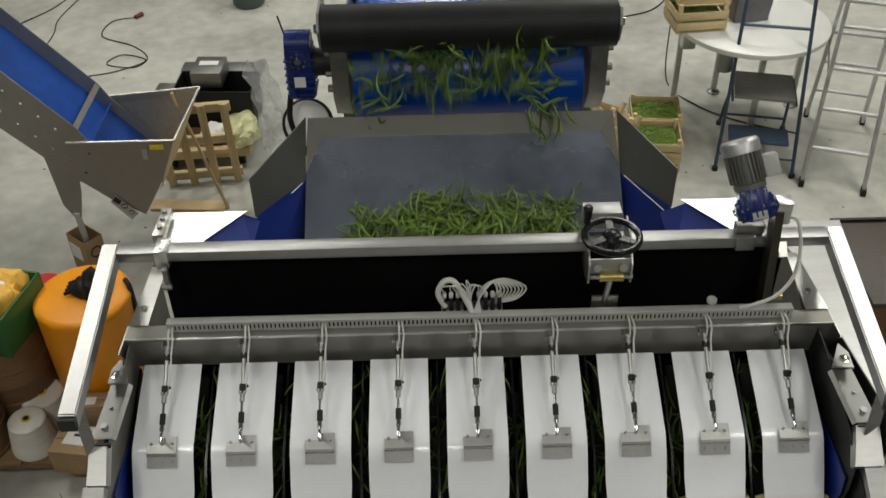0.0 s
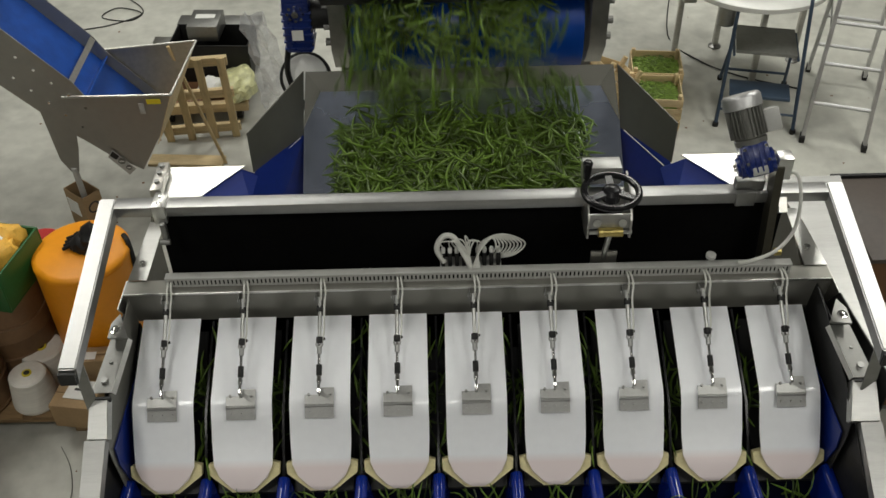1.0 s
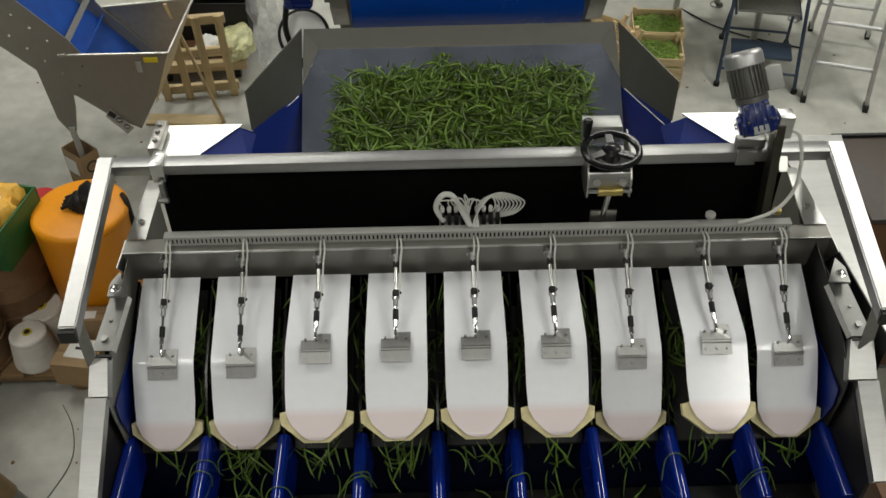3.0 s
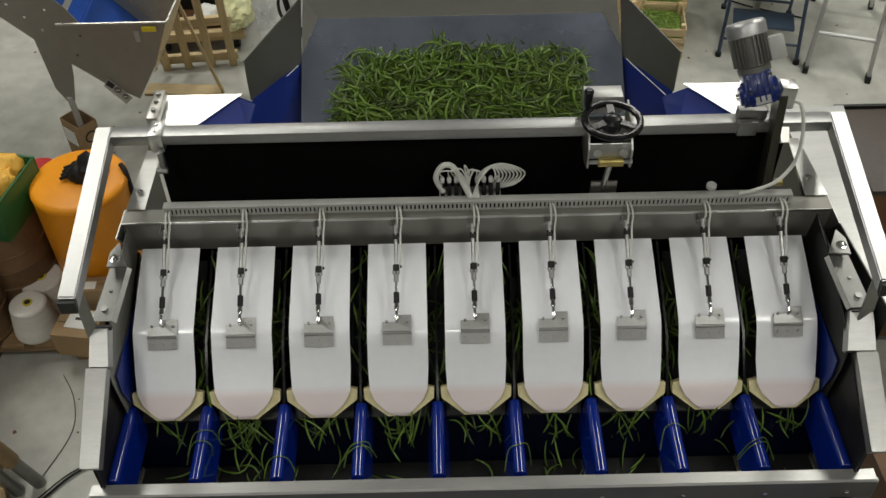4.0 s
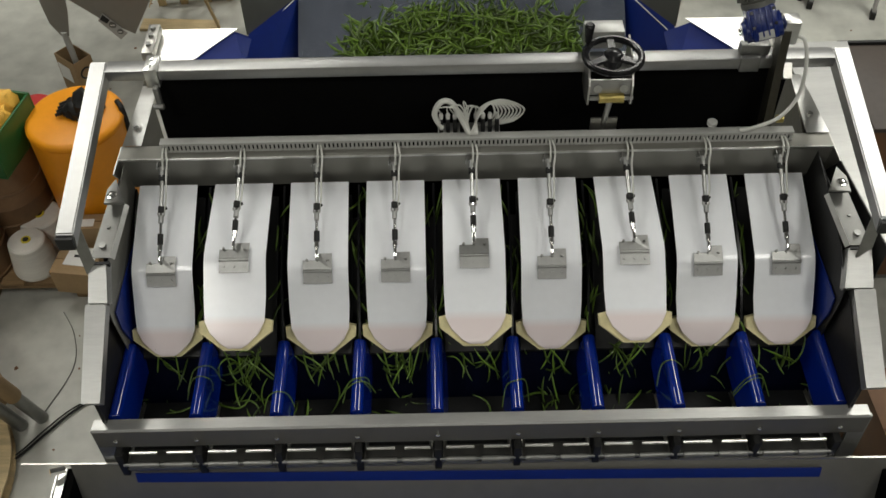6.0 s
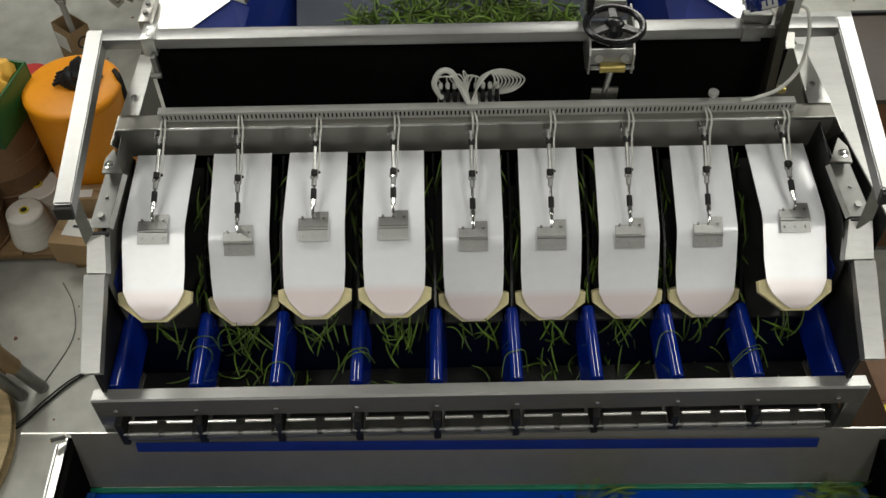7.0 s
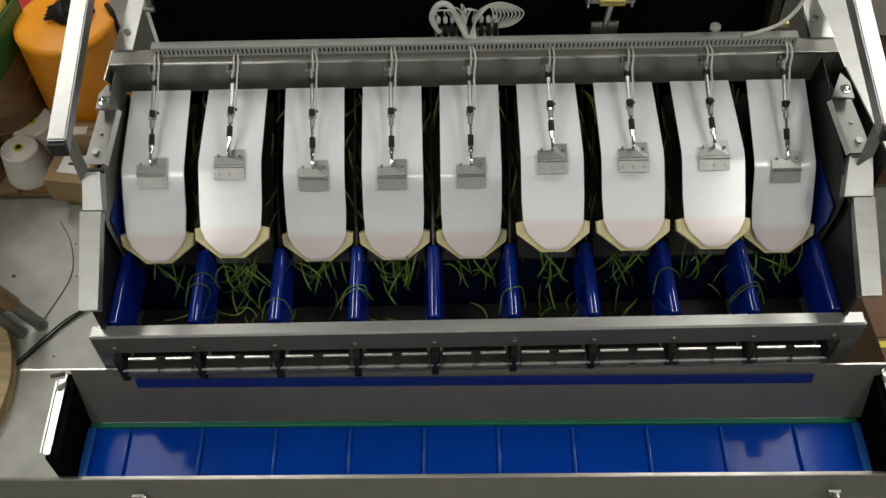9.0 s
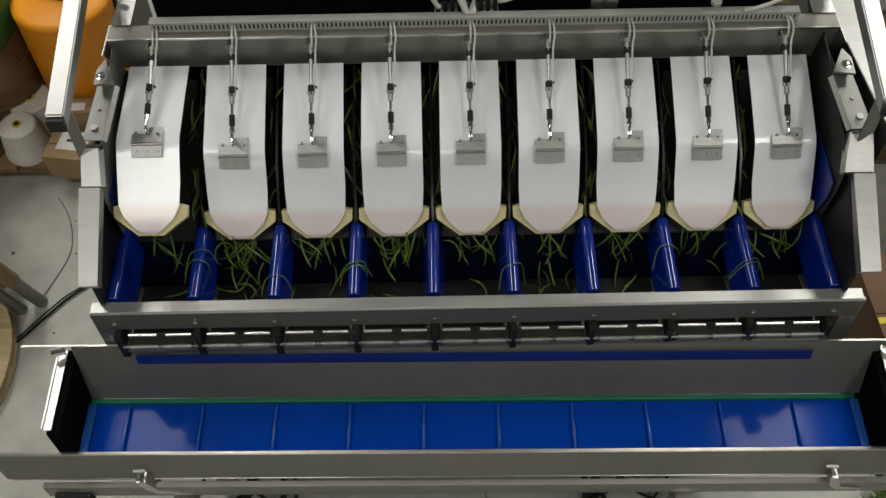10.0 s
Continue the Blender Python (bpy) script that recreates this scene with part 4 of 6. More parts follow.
    part("pale_disc", lathe(B(), [(0.093, -0.006), (0.095, 0.0), (0.091, 0.006), (0.02, 0.008)], 28), WHITE, g, "pale plastic disc", pose(0.0, 0.0, -0.262, 60, 0, 0))


feeder()


# ---- collecting belt in front ----
BELT_Z, BX = 0.83, 1.335


def collector():
    c = thing("collecting_conveyor", "collecting conveyor with blue cleated belt and steel sides", "conveyor", pose(MX - 0.024, -0.026, 0, 0, 0, -0.75))
    y0, y1 = 1.325, 1.535
    bm = B()
    r = 0.05
    prof = [(-BX, BELT_Z)] + [(-BX - r * math.sin(radians(a)), BELT_Z - r + r * math.cos(radians(a))) for a in range(15, 180, 15)] + [(-BX, BELT_Z - 2 * r), (BX, BELT_Z - 2 * r)] + \
           [(BX + r * math.sin(radians(a)), BELT_Z - r + r * math.cos(radians(a))) for a in range(165, 0, -15)] + [(BX, BELT_Z)]
    prism(bm, prof, "y", y0, y1)
    part("belt", bm, BELT_G, c, "glossy blue belt")
    cm = mesh_of("cleat", box(B(), (-0.005, y0 + 0.004, 0.0), (0.005, y1 - 0.012, 0.016), 0.002), BELT)
    for k in range(22):
        CLEATS.append(part("cleat", cm, BELT, c, "", pose(0, 0, 0)))
    part("green_guide", box(B(), (-BX, y1 + 0.001, BELT_Z - 0.005), (BX, y1 + 0.018, BELT_Z + 0.016), 0.003), GREEN_E, c, "green plastic guide strip")
    bm = B()
    slab(bm, [(-1.335, 1.555, BELT_Z + 0.012), (1.355, 1.555, BELT_Z + 0.012), (1.375, 1.635, 1.075), (-1.355, 1.635, 1.075)], -0.004)
    part("back_plate", bm, PLATE_W, c, "inclined stainless back plate")
    part("plate_edge", box(B(), (-1.52, 1.634, 1.073), (1.50, 1.640, 1.077)), STEEL, c)
    bm = B()
    slab(bm, [(-1.14, 1.607, 1.004), (1.145, 1.607, 1.004), (1.145, 1.617, 1.046), (-1.14, 1.617, 1.046)], 0.003)
    part("blue_lip", bm, BLUE_M, c, "blue plastic lip")
    for s in (-1, 1):
        bm = B()
        prism(bm, [(1.645, 1.030), (1.60, 1.028), (1.345, 1.014), (1.335, 0.70), (1.645, 0.70)], "x", s * (1.352 if s > 0 else 1.350), s * 1.392)
        part("end_plate", bm, VOID, c, "dark end plate")
        bm = B()
        slab(bm, [(s * 1.372, 1.635, 1.040), (s * 1.396, 1.635, 1.040), (s * 1.396, 1.352, 1.026), (s * 1.372, 1.352, 1.026)], -0.006 * s)
        slab(bm, [(s * 1.404, 1.632, 1.034), (s * 1.409, 1.632, 1.034), (s * 1.409, 1.360, 1.020), (s * 1.404, 1.360, 1.020)], -0.006 * s)
        part("end_flange", bm, STEEL_B, c, "bright folded flange")
        bm = B()
        cyl(bm, (s * 1.37, 1.62, 1.07), (s * 1.41, 1.60, 1.085), 0.012, seg=8)
        cyl(bm, (s * 1.38, 1.612, 1.02), (s * 1.38, 1.59, 1.03), 0.009, seg=8)
        part("end_knob", bm, CHROME, c)
        part("end_strip", box(B(), (s * 1.328 - 0.014, y0, BELT_Z + 0.004), (s * 1.328 + 0.014, y1, BELT_Z + 0.014), 0.002), LIGHT_B, c, "light blue edge strip")
    # front rail: tilted plate that runs past both ends
    bm = B()
    slab(bm, [(-1.62, 1.318, 0.905), (1.70, 1.318, 0.905), (1.66, 1.272, 0.822), (-1.57, 1.272, 0.822)], -0.004)
    part("front_rail", bm, STEEL_H, c, "tilted stainless front rail")
    part("rail_edge", box(B(), (-1.62, 1.314, 0.902), (1.70, 1.328, 0.910), 0.002), STEEL, c)
    part("rail_hem", box(B(), (-1.56, 1.266, 0.817), (1.65, 1.271, 0.823), 0.001), STEEL_B, c, "bright hemmed lower edge")
    part("frame_bar", box(B(), (-1.45, 1.240, 0.735), (1.42, 1.262, 0.812), 0.003), STEEL_H, c, "lower stainless frame bar")
    for s, x in ((-1, -1.09), (1, 1.20)):
        bm = B()
        prism(bm, [(x - 0.03, 0.865), (x + 0.0, 0.865), (x + 0.03, 0.79), (x + 0.10, 0.775), (x + 0.10, 0.765), (x + 0.02, 0.765), (x - 0.01, 0.80)], "y", 1.235, 1.275)
        part("rail_bracket", bm, STEEL, c)
        bm = B()
        cyl(bm, (x - 0.02, 1.275, 0.872), (x - 0.02, 1.24, 0.885), 0.008, seg=8)
        box(bm, (x - 0.04, 1.262, 0.885), (x + 0.0, 1.272, 0.889))
        part("bracket_screw", bm, STEEL_C, c)
    part("roller_bearing", cyl(B(), (-1.42, 1.24, 0.74), (-1.30, 1.24, 0.74), 0.03, seg=12), BLACK, c)
    for x in (-1.0, 0.72):
        for y in (1.25, 1.55):
            part("leg", box(B(), (x - 0.03, y - 0.03, 0), (x + 0.03, y + 0.03, 0.715)), STEEL, c)
    return c


collector()


# ---- beans ----
PILE, FALLING, DUMPED = [], [], []


def pile_height(x, y):
    """The bean heap's upper surface over the slide."""
    edge = min((x + 0.47) / 0.10, (0.44 - x) / 0.08, (3.12 - y) / 0.12, 1.0)
    base = 1.80 + 0.50 * (y - 2.62) * 0.75
    return base + 0.035 * noise.noise(Vector((x * 5, y * 5, 2))) - 0.09 * (1 - max(edge, 0)) ** 2


def make_pile():
    rng = random.Random(11)
    poses = []
    while len(poses) < 2300:
        x, y = rng.uniform(-0.49, 0.46), rng.uniform(2.69, 3.12)
        if noise.noise(Vector((x * 6, y * 6, 7))) * 0.05 + min(x + 0.49, 0.46 - x, 3.13 - y) < 0.02:
            continue
        z = pile_height(x, y) + rng.uniform(-0.075, 0.010)
        a = rng.uniform(0, 6.283) if y > 2.76 else rng.uniform(-0.5, 0.5)
        poses.append(((x, y, z), (math.cos(a), math.sin(a), rng.gauss(0.05, 0.22) + 0.3 * math.sin(a)), (0, -0.3, 1)))
    me = bean_mesh("bean_pile", poses, BEAN, rng, (0.11, 0.18), 0.0044, 6)
    p = tagged(part("bean_pile", me, BEAN, None, "", AT), "heap of fresh green beans in the hopper", "beans", kind="stuff")
    bm = B()
    n = 24
    g = [[bm.verts.new((-0.45 + 0.87 * i / n, 2.68 + 0.40 * j / n, pile_height(-0.45 + 0.87 * i / n, 2.68 + 0.40 * j / n) - 0.10)) for i in range(n + 1)] for j in range(n + 1)]
    for j in range(n):
        for i in range(n):
            bm.faces.new((g[j][i], g[j][i + 1], g[j + 1][i + 1], g[j + 1][i]))
    tagged(part("pile_core", bm, BEAN, p, "packed beans inside the heap"), kind="stuff")
    PILE.append(p)


def make_cluster(name, n, sx, sy, sz, seed, label, spread=1.0, vertical=False, length=(0.09, 0.15)):
    rng = random.Random(seed)
    poses = []
    for k in range(n):
        c = (rng.gauss(0, sx), rng.gauss(0, sy), rng.gauss(0, sz))
        a = rng.uniform(0, 6.283)
        d = (math.cos(a), math.sin(a), rng.gauss(0, 0.4)) if not vertical else (rng.gauss(0, 0.35), rng.gauss(0, 0.35), 1)
        poses.append((c, d, (0.1, 1, 0.2) if vertical else (0, 0, 1)))
    return bean_mesh(name, poses, BEAN, rng, length, 0.0046, 5)


def make_falling():
    """Bunches that ride the feed belt and drop into the hopper in the first two seconds."""
    rng = random.Random(21)
    meshes = [make_cluster("bean_bunch", 13, 0.05, 0.035, 0.045, 100 + k, "", vertical=(k % 2 == 0)) for k in range(8)]
    starts = []
    for lo, hi, n in ((-0.16, 0.0, 22), (0.02, 0.10, 8), (0.34, 0.48, 16), (0.62, 0.80, 22), (0.78, 1.02, 64), (1.08, 1.22, 14), (1.28, 1.42, 18), (1.50, 1.66, 18), (1.66, 1.80, 16)):
        starts += [rng.uniform(lo, hi) for k in range(n)]
    for k, t0 in enumerate(starts):
        ob = tagged(part("bean_bunch", meshes[k % 8], BEAN), "bunch of green beans falling from the feed belt", "beans", "falling beans", "stuff")
        FALLING.append((ob, t0, rng.uniform(-0.40, 0.38), rng.uniform(0.30, 0.62), rng.uniform(0, 360)))


def make_hanging():
    """Beans caught at the flap ends, in the bins, between the flaps and over the dividers."""
    rng = random.Random(31)
    amount = [6, 26, 16, 20, 13, 12, 15, 10, 10]
    for x, n in zip(LANES, amount):
        poses = []
        for k in range(n):
            px = x + rng.gauss(0, 0.038)
            poses.append(((px, 1.935 + rng.uniform(-0.04, 0.03), 1.205 + rng.uniform(-0.045, 0.025)), (rng.gauss(0, 0.6), -0.45 + rng.gauss(0, 0.4), -0.8 + rng.gauss(0, 0.3)), (1, 0, 0)))
        me = bean_mesh("hanging_beans", poses, BEAN, rng, (0.08, 0.15), 0.0031, 5)
        tagged(part("hanging_beans", me, BEAN, None, "", AT), "green beans hanging from the end of a trough", "beans", "hanging beans", "stuff")
        poses = []
        for k in range({1: 16, 3: 4, 5: 10, 6: 5}.get(LANES.index(x), 1)):
            poses.append(((x + rng.gauss(0, 0.05), 1.79 + rng.uniform(-0.08, 0.10), 1.10 + rng.uniform(0, 0.02)), (rng.gauss(0, 1), rng.gauss(0, 1), rng.gauss(0, 0.3)), (0, 0, 1)))
        me = bean_mesh("bin_beans", poses, BEAN, rng, (0.08, 0.13), 0.0032, 5)
        tagged(part("bin_beans", me, BEAN, None, "", AT), "loose green beans in a blue bin", "beans", "bin beans", "stuff")
    for i, x in enumerate(POSTS[1:-1]):
        poses = []
        for k in range((26, 6, 14, 12, 10, 16, 18, 16)[i]):
            f = rng.uniform(0, 1)
            y = 2.40 - 0.40 * f
            poses.append(((x + rng.uniform(-0.03, 0.03), y, 1.545 - 0.26 * f + rng.uniform(-0.02, 0.015)), (rng.gauss(0, 0.5), -1, -0.55 + rng.gauss(0, 0.3)), (1, 0, 0)))
        me = bean_mesh("lane_beans", poses, BEAN, rng, (0.09, 0.14), 0.0038, 5)
        tagged(part("lane_beans", me, BEAN, None, "", AT), "green beans caught between two flaps", "beans", "lane beans", "stuff")
    for i, y, sp in ((1, 1.84, 2), (2, 1.80, 1), (3, 1.83, 3), (5, 1.78, 1), (7, 1.85, 1), (8, 1.80, 2)):
        x = POSTS[i]
        bm = B()
        for k in range(sp):
            yy = y + rng.uniform(-0.05, 0.05)
            dl, dr = rng.uniform(0.03, 0.06), rng.uniform(0.03, 0.06)
            tube(bm, [(x - dl - 0.008, yy - rng.uniform(0.01, 0.06), 1.225), (x - 0.032, yy - 0.008, 1.270), (x, yy, 1.290), (x + 0.032, yy + rng.uniform(-0.02, 0.01), 1.270), (x + dr, yy + rng.uniform(-0.05, 0.01), 1.22)], 0.0020, 6)
        tagged(part("draped_bean", bm, BEAN, None, "", AT), "green bean draped over a blue divider", "beans", "draped beans", "stuff")


def make_dumped():
    for k, (lane, t0, n) in enumerate(((0, 6.18, 36), (3, 6.18, 60), (8, 6.18, 40), (1, 7.74, 140), (5, 7.74, 90), (6, 7.74, 44), (7, 7.74, 34))):
        me = make_cluster("bean_portion", n, 0.072, 0.042, 0.016, 300 + k, "")
        ob = tagged(part("bean_portion", me, BEAN), "portion of green beans dropped on the blue belt", "beans", "bean portions", "stuff")
        DUMPED.append((ob, lane, t0))


make_pile()
make_falling()
make_hanging()
make_dumped()


def sink(t):
    """How far the heap has settled: forward, down."""
    pts = [(0, 0.115), (0.2, 0.065), (0.5, 0.045), (0.8, 0.035), (1.1, 0.01), (1.6, 0.0), (2.6, 0.0), (3.8, 0.04), (4.5, 0.055), (5.5, 0.09), (7.5, 0.16), (10, 0.22)]
    for (a, u), (b, v) in zip(pts, pts[1:]):
        if t <= b:
            return u + (v - u) * (t - a) / (b - a)
    return pts[-1][1]


def beans_move():
    times = (0, 0.2, 0.5, 0.8, 1.1, 1.6, 2.6, 3.8, 4.5, 5.5, 7.5, 10)
    for p in PILE:
        walk(p, [(t, pose(MX, -0.25 * sink(t), -sink(t))) for t in times])
    for ob, t0, x, reach, turn in FALLING:
        rows = []
        v, g = 1.3, 9.8
        y0, z0 = 3.48, 2.24
        yl = y0 - reach
        zl = pile_height(x, min(max(yl, 2.66), 3.08)) - 0.01
        land = sink(t0 + 0.27)
        dur = math.sqrt(2 * (z0 - (zl - land)) / g)
        if t0 > 0:
            rows.append((0.0, pose(MX + x, y0 + v * t0, z0 + min(0.04, 0.3 * t0), 0, 0, turn)))
            if t0 > 0.2:
                rows.append((t0 - 0.14, pose(MX + x, y0 + v * 0.14, z0 + 0.04, 0, 0, turn)))
            rows.append((t0, pose(MX + x, y0, z0, 0, 0, turn)))
        first = 1 if t0 > 0 else 0
        last = t0
        for k in range(first, 6):
            t = t0 + dur * k / 5
            if t < 0:
                continue
            if not rows and t > 0:
                f0 = -t0 / dur
                if f0 < 1:
                    rows.append((0.0, pose(MX + x, y0 - reach * f0, z0 - 0.5 * g * (f0 * dur) ** 2, 40 * f0, 0, turn)))
            f = k / 5
            if t > last + 0.02:
                rows.append((t, pose(MX + x, y0 - reach * f, z0 - 0.5 * g * (f * dur) ** 2, 40 * f, 0, turn)))
                last = t
        yf, zf = y0 - reach, zl
        if not rows:
            rows.append((0.0, pose(MX + x, yf, zf - sink(0), 40, 0, turn)))
        for t in (1.1, 1.6, 2.2, 2.6, 3.8, 4.5, 5.5, 7.5, 10):
            if t > last + 0.05:
                rows.append((t, pose(MX + x, yf - 0.25 * (sink(t) - land), zf - sink(t) - (0.05 if t > 2 else 0.02), 40, 0, turn)))
        walk(ob, rows)
    for ob, lane, t0 in DUMPED:
        x = LANES[lane]
        off = 0.22 if t0 < 7 else 0.02 if lane < 3 else -0.02
        rows = [(0.0, pose(MX + x, 2.22, 1.385, 30, 0, 0)), (5.80, pose(MX + x, 2.22, 1.385, 30, 0, 0)), (5.90, pose(MX + x, 1.98, 1.25, 20, 0, 0)), (5.98, pose(MX + x, 1.80, 1.04)), (t0, pose(MX + x, 1.80, 1.04)), (t0 + 0.10, pose(MX + x, 1.58, 1.00, 40, 0, 0)), (t0 + 0.20, pose(MX + x + off, 1.43, 0.856, 60, 0, 20)),
                (t0 + 0.26, pose(MX + x + off, 1.42, 0.852, 0, 0, 30))]
        s0 = belt_shift(t0 + 0.2)
        t = t0 + 0.34
        while t < 10:
            px = x + off + belt_shift(t) - s0
            if px > 1.36:
                rows.append((t, pose(MX + px + 0.06, 1.44, 0.80, 0, 40, 30)))
                rows.append((t + 0.10, pose(MX + px + 0.24, 1.44, 0.45, 0, 60, 30)))
                rows.append((t + 0.22, pose(MX + px + 0.40, 1.44, 0.04, 0, 10, 30)))
                break
            rows.append((t, pose(MX + px, 1.42, 0.852, 0, 0, 30)))
            t += 0.05
        rows.append((10.0, rows[-1][1]))
        walk(ob, rows)


# ---- things round the machine: on the left ----
def incline_conveyor():
    c = thing("incline_conveyor", "grey inclined conveyor with blue belt and receiving hopper", "conveyor")
    # the conveyor climbs towards the west; side section drawn in x, z
    def side(y0, y1):
        bm = B()
        prism(bm, [(-1.79, 0.49), (-1.70, 0.64), (-2.006, 1.0), (-2.062, 1.102), (-2.368, 1.457), (-4.6, 4.05), (-4.9, 3.66), (-2.477, 1.102), (-2.292, 0.906), (-2.12, 0.73), (-1.955, 0.594)], "y", y0, y1)
        return bm
    part("side_panel", side(4.80, 4.806), GREY_S, c, "grey painted side panel")
    part("side_panel", side(5.30, 5.306), GREY_S, c)
    bm = B()
    slab(bm, [(-1.80, 4.81, 0.64), (-1.80, 5.298, 0.64), (-4.6, 5.298, 3.91), (-4.6, 4.81, 3.91)], 0.01)
    part("belt", bm, BELT_W, c, "mottled blue inclined belt")
    for k in range(4):
        t = 0.09 + 0.2 * k
        x, z = -1.80 - 2.80 * t, 0.645 + 3.27 * t
        part("cleat", slab(B(), [(x, 4.82, z), (x, 5.29, z), (x + 0.045, 5.29, z + 0.04), (x + 0.045, 4.82, z + 0.04)], 0.008), BELT_W, c)
    part("bottom_sheet", slab(B(), [(-1.82, 4.81, 0.52), (-1.82, 5.298, 0.52), (-4.6, 5.298, 3.45), (-4.6, 4.81, 3.45)], -0.004), GREY_S, c)
    part("cross_strip", slab(B(), [(-2.075, 4.806, 1.108), (-2.075, 5.30, 1.108), (-2.052, 5.30, 1.082), (-2.052, 4.806, 1.082)], 0.004), STEEL, c, "steel cross strip")
    # hopper walls
    bm = B()
    slab(bm, [(-2.114, 4.79, 1.0), (-1.526, 4.79, 0.995), (-1.64, 4.79, 0.72), (-1.783, 4.79, 0.485), (-1.956, 4.79, 0.594), (-2.115, 4.79, 0.74)], 0.004)
    part("hopper_front", bm, GREY_S, c, "grey hopper wall")
    bm = B()
    slab(bm, [(-2.06, 5.31, 1.0), (-1.48, 5.40, 1.0), (-1.68, 5.31, 0.62), (-1.92, 5.30, 0.55)], 0.004)
    part("hopper_back", bm, STEEL_V, c)
    bm = B()
    slab(bm, [(-1.52, 4.80, 1.0), (-1.48, 5.40, 1.0), (-1.66, 5.30, 0.62), (-1.66, 4.80, 0.66)], 0.004)
    part("hopper_end", bm, WOOD_H, c, "pale end board")
    bm = B()
    for a, b in (((-2.14, 4.795, 1.002), (-1.52, 4.795, 1.002)), ((-1.52, 4.795, 1.002), (-1.48, 5.405, 1.002)), ((-1.48, 5.405, 1.002), (-2.07, 5.315, 1.002))):
        cyl(bm, a, b, 0.008, seg=8)
    part("hopper_rim", bm, STEEL, c)
    part("yellow_label", box(B(), (-1.66, 4.776, 0.955), (-1.58, 4.780, 0.985)), YELLOW_L, c)
    part("grey_label", box(B(), (-1.71, 4.776, 0.89), (-1.68, 4.780, 0.96)), GREY_P, c)
    bm = B()
    slab(bm, [(-1.935, 4.782, 0.640), (-1.822, 4.782, 0.500), (-1.872, 4.782, 0.455), (-1.972, 4.782, 0.590)], -0.003)
    part("warning_plate", bm, GREY_P, c, "pale warning plate")
    for k, (px, pz, r) in enumerate(((-1.895, 0.560, 0.022), (-1.862, 0.512, 0.018))):
        part("warning_mark", lathe(B(), [(r, 0.0), (r, 0.002), (r * 0.3, 0.0022)], 18), GREY_M, c, "dark round mark", pose(px, 4.7785, pz, 90, 0, 0))
        part("mark_bar", box(B(), (px - r * 0.6, 4.7745, pz - 0.003), (px + r * 0.6, 4.7758, pz + 0.003)), PAPER, c)
    part("mark_bar", slab(B(), [(-1.935, 4.7785, 0.632), (-1.902, 4.7785, 0.595), (-1.925, 4.7785, 0.570), (-1.958, 4.7785, 0.600)], -0.002), INK, c)
    rivet = mesh_of("rivet", cyl(B(), (0, 0.002, 0), (0, -0.008, 0), 0.008, seg=8), CHROME)
    for k in range(12):
        part("rivet", rivet, CHROME, c, "", pose(-2.02 - 0.075 * (k % 6) - 0.05 * (k // 6), 4.798, 0.93 + 0.085 * (k % 6) - 0.13 * (k // 6)))
    # plate leg
    for y in (4.81, 5.29):
        bm = B()
        prism(bm, [(-2.40, 1.02), (-2.292, 0.906), (-2.269, 0.561), (-2.225, 0.470), (-2.180, 0.470), (-2.140, 0.64), (-2.123, 0.763), (-2.10, 0.95), (-2.3, 1.1)], "y", y - 0.0075, y - 0.0015)
        part("plate_leg", bm, GREY_S, c)
    part("leg_foot", cyl(B(), (-2.205, 4.806, 0.50), (-2.228, 4.885, 0.012), 0.019, seg=12), GREY_P, c)


incline_conveyor()


def carton(name, at, sx, sy, sz, label, open_top=False, material=CARD):
    t = thing(name, label, "box", at)
    w = 0.006
    for lo, hi in (((-sx / 2, -sy / 2, 0), (sx / 2, -sy / 2 + w, sz)), ((-sx / 2, sy / 2 - w, 0), (sx / 2, sy / 2, sz)),
                   ((-sx / 2, -sy / 2 + w, 0), (-sx / 2 + w, sy / 2 - w, sz)), ((sx / 2 - w, -sy / 2 + w, 0), (sx / 2, sy / 2 - w, sz))):
        part("wall", box(B(), lo, hi, 0.001), material, t)
    part("bottom", box(B(), (-sx / 2 + w, -sy / 2 + w, 0), (sx / 2 - w, sy / 2 - w, 0.01)), material, t)
    if not open_top:
        part("lid_flap", box(B(), (-sx / 2, -sy / 2, sz), (sx / 2, -0.002, sz + 0.005), 0.001), material, t)
        part("lid_flap", box(B(), (-sx / 2, 0.002, sz), (sx / 2, sy / 2, sz + 0.005), 0.001), material, t)
    return t


bx = carton("cardboard_box", pose(-2.245, 4.895, 0, 0, 0, -39), 0.19, 0.13, 0.27, "small open brown cardboard box under the conveyor foot", True)
part("label", box(B(), (-0.080, -0.069, 0.10), (0.03, -0.066, 0.21)), PAPER, bx, "pale printed label")
part("print_ring", torus(B(), (0, 0, 0), 0.036, 0.006, 24, 6, pose(0.094, 0.0, 0.17, 90, 0, 90)), INK, bx)


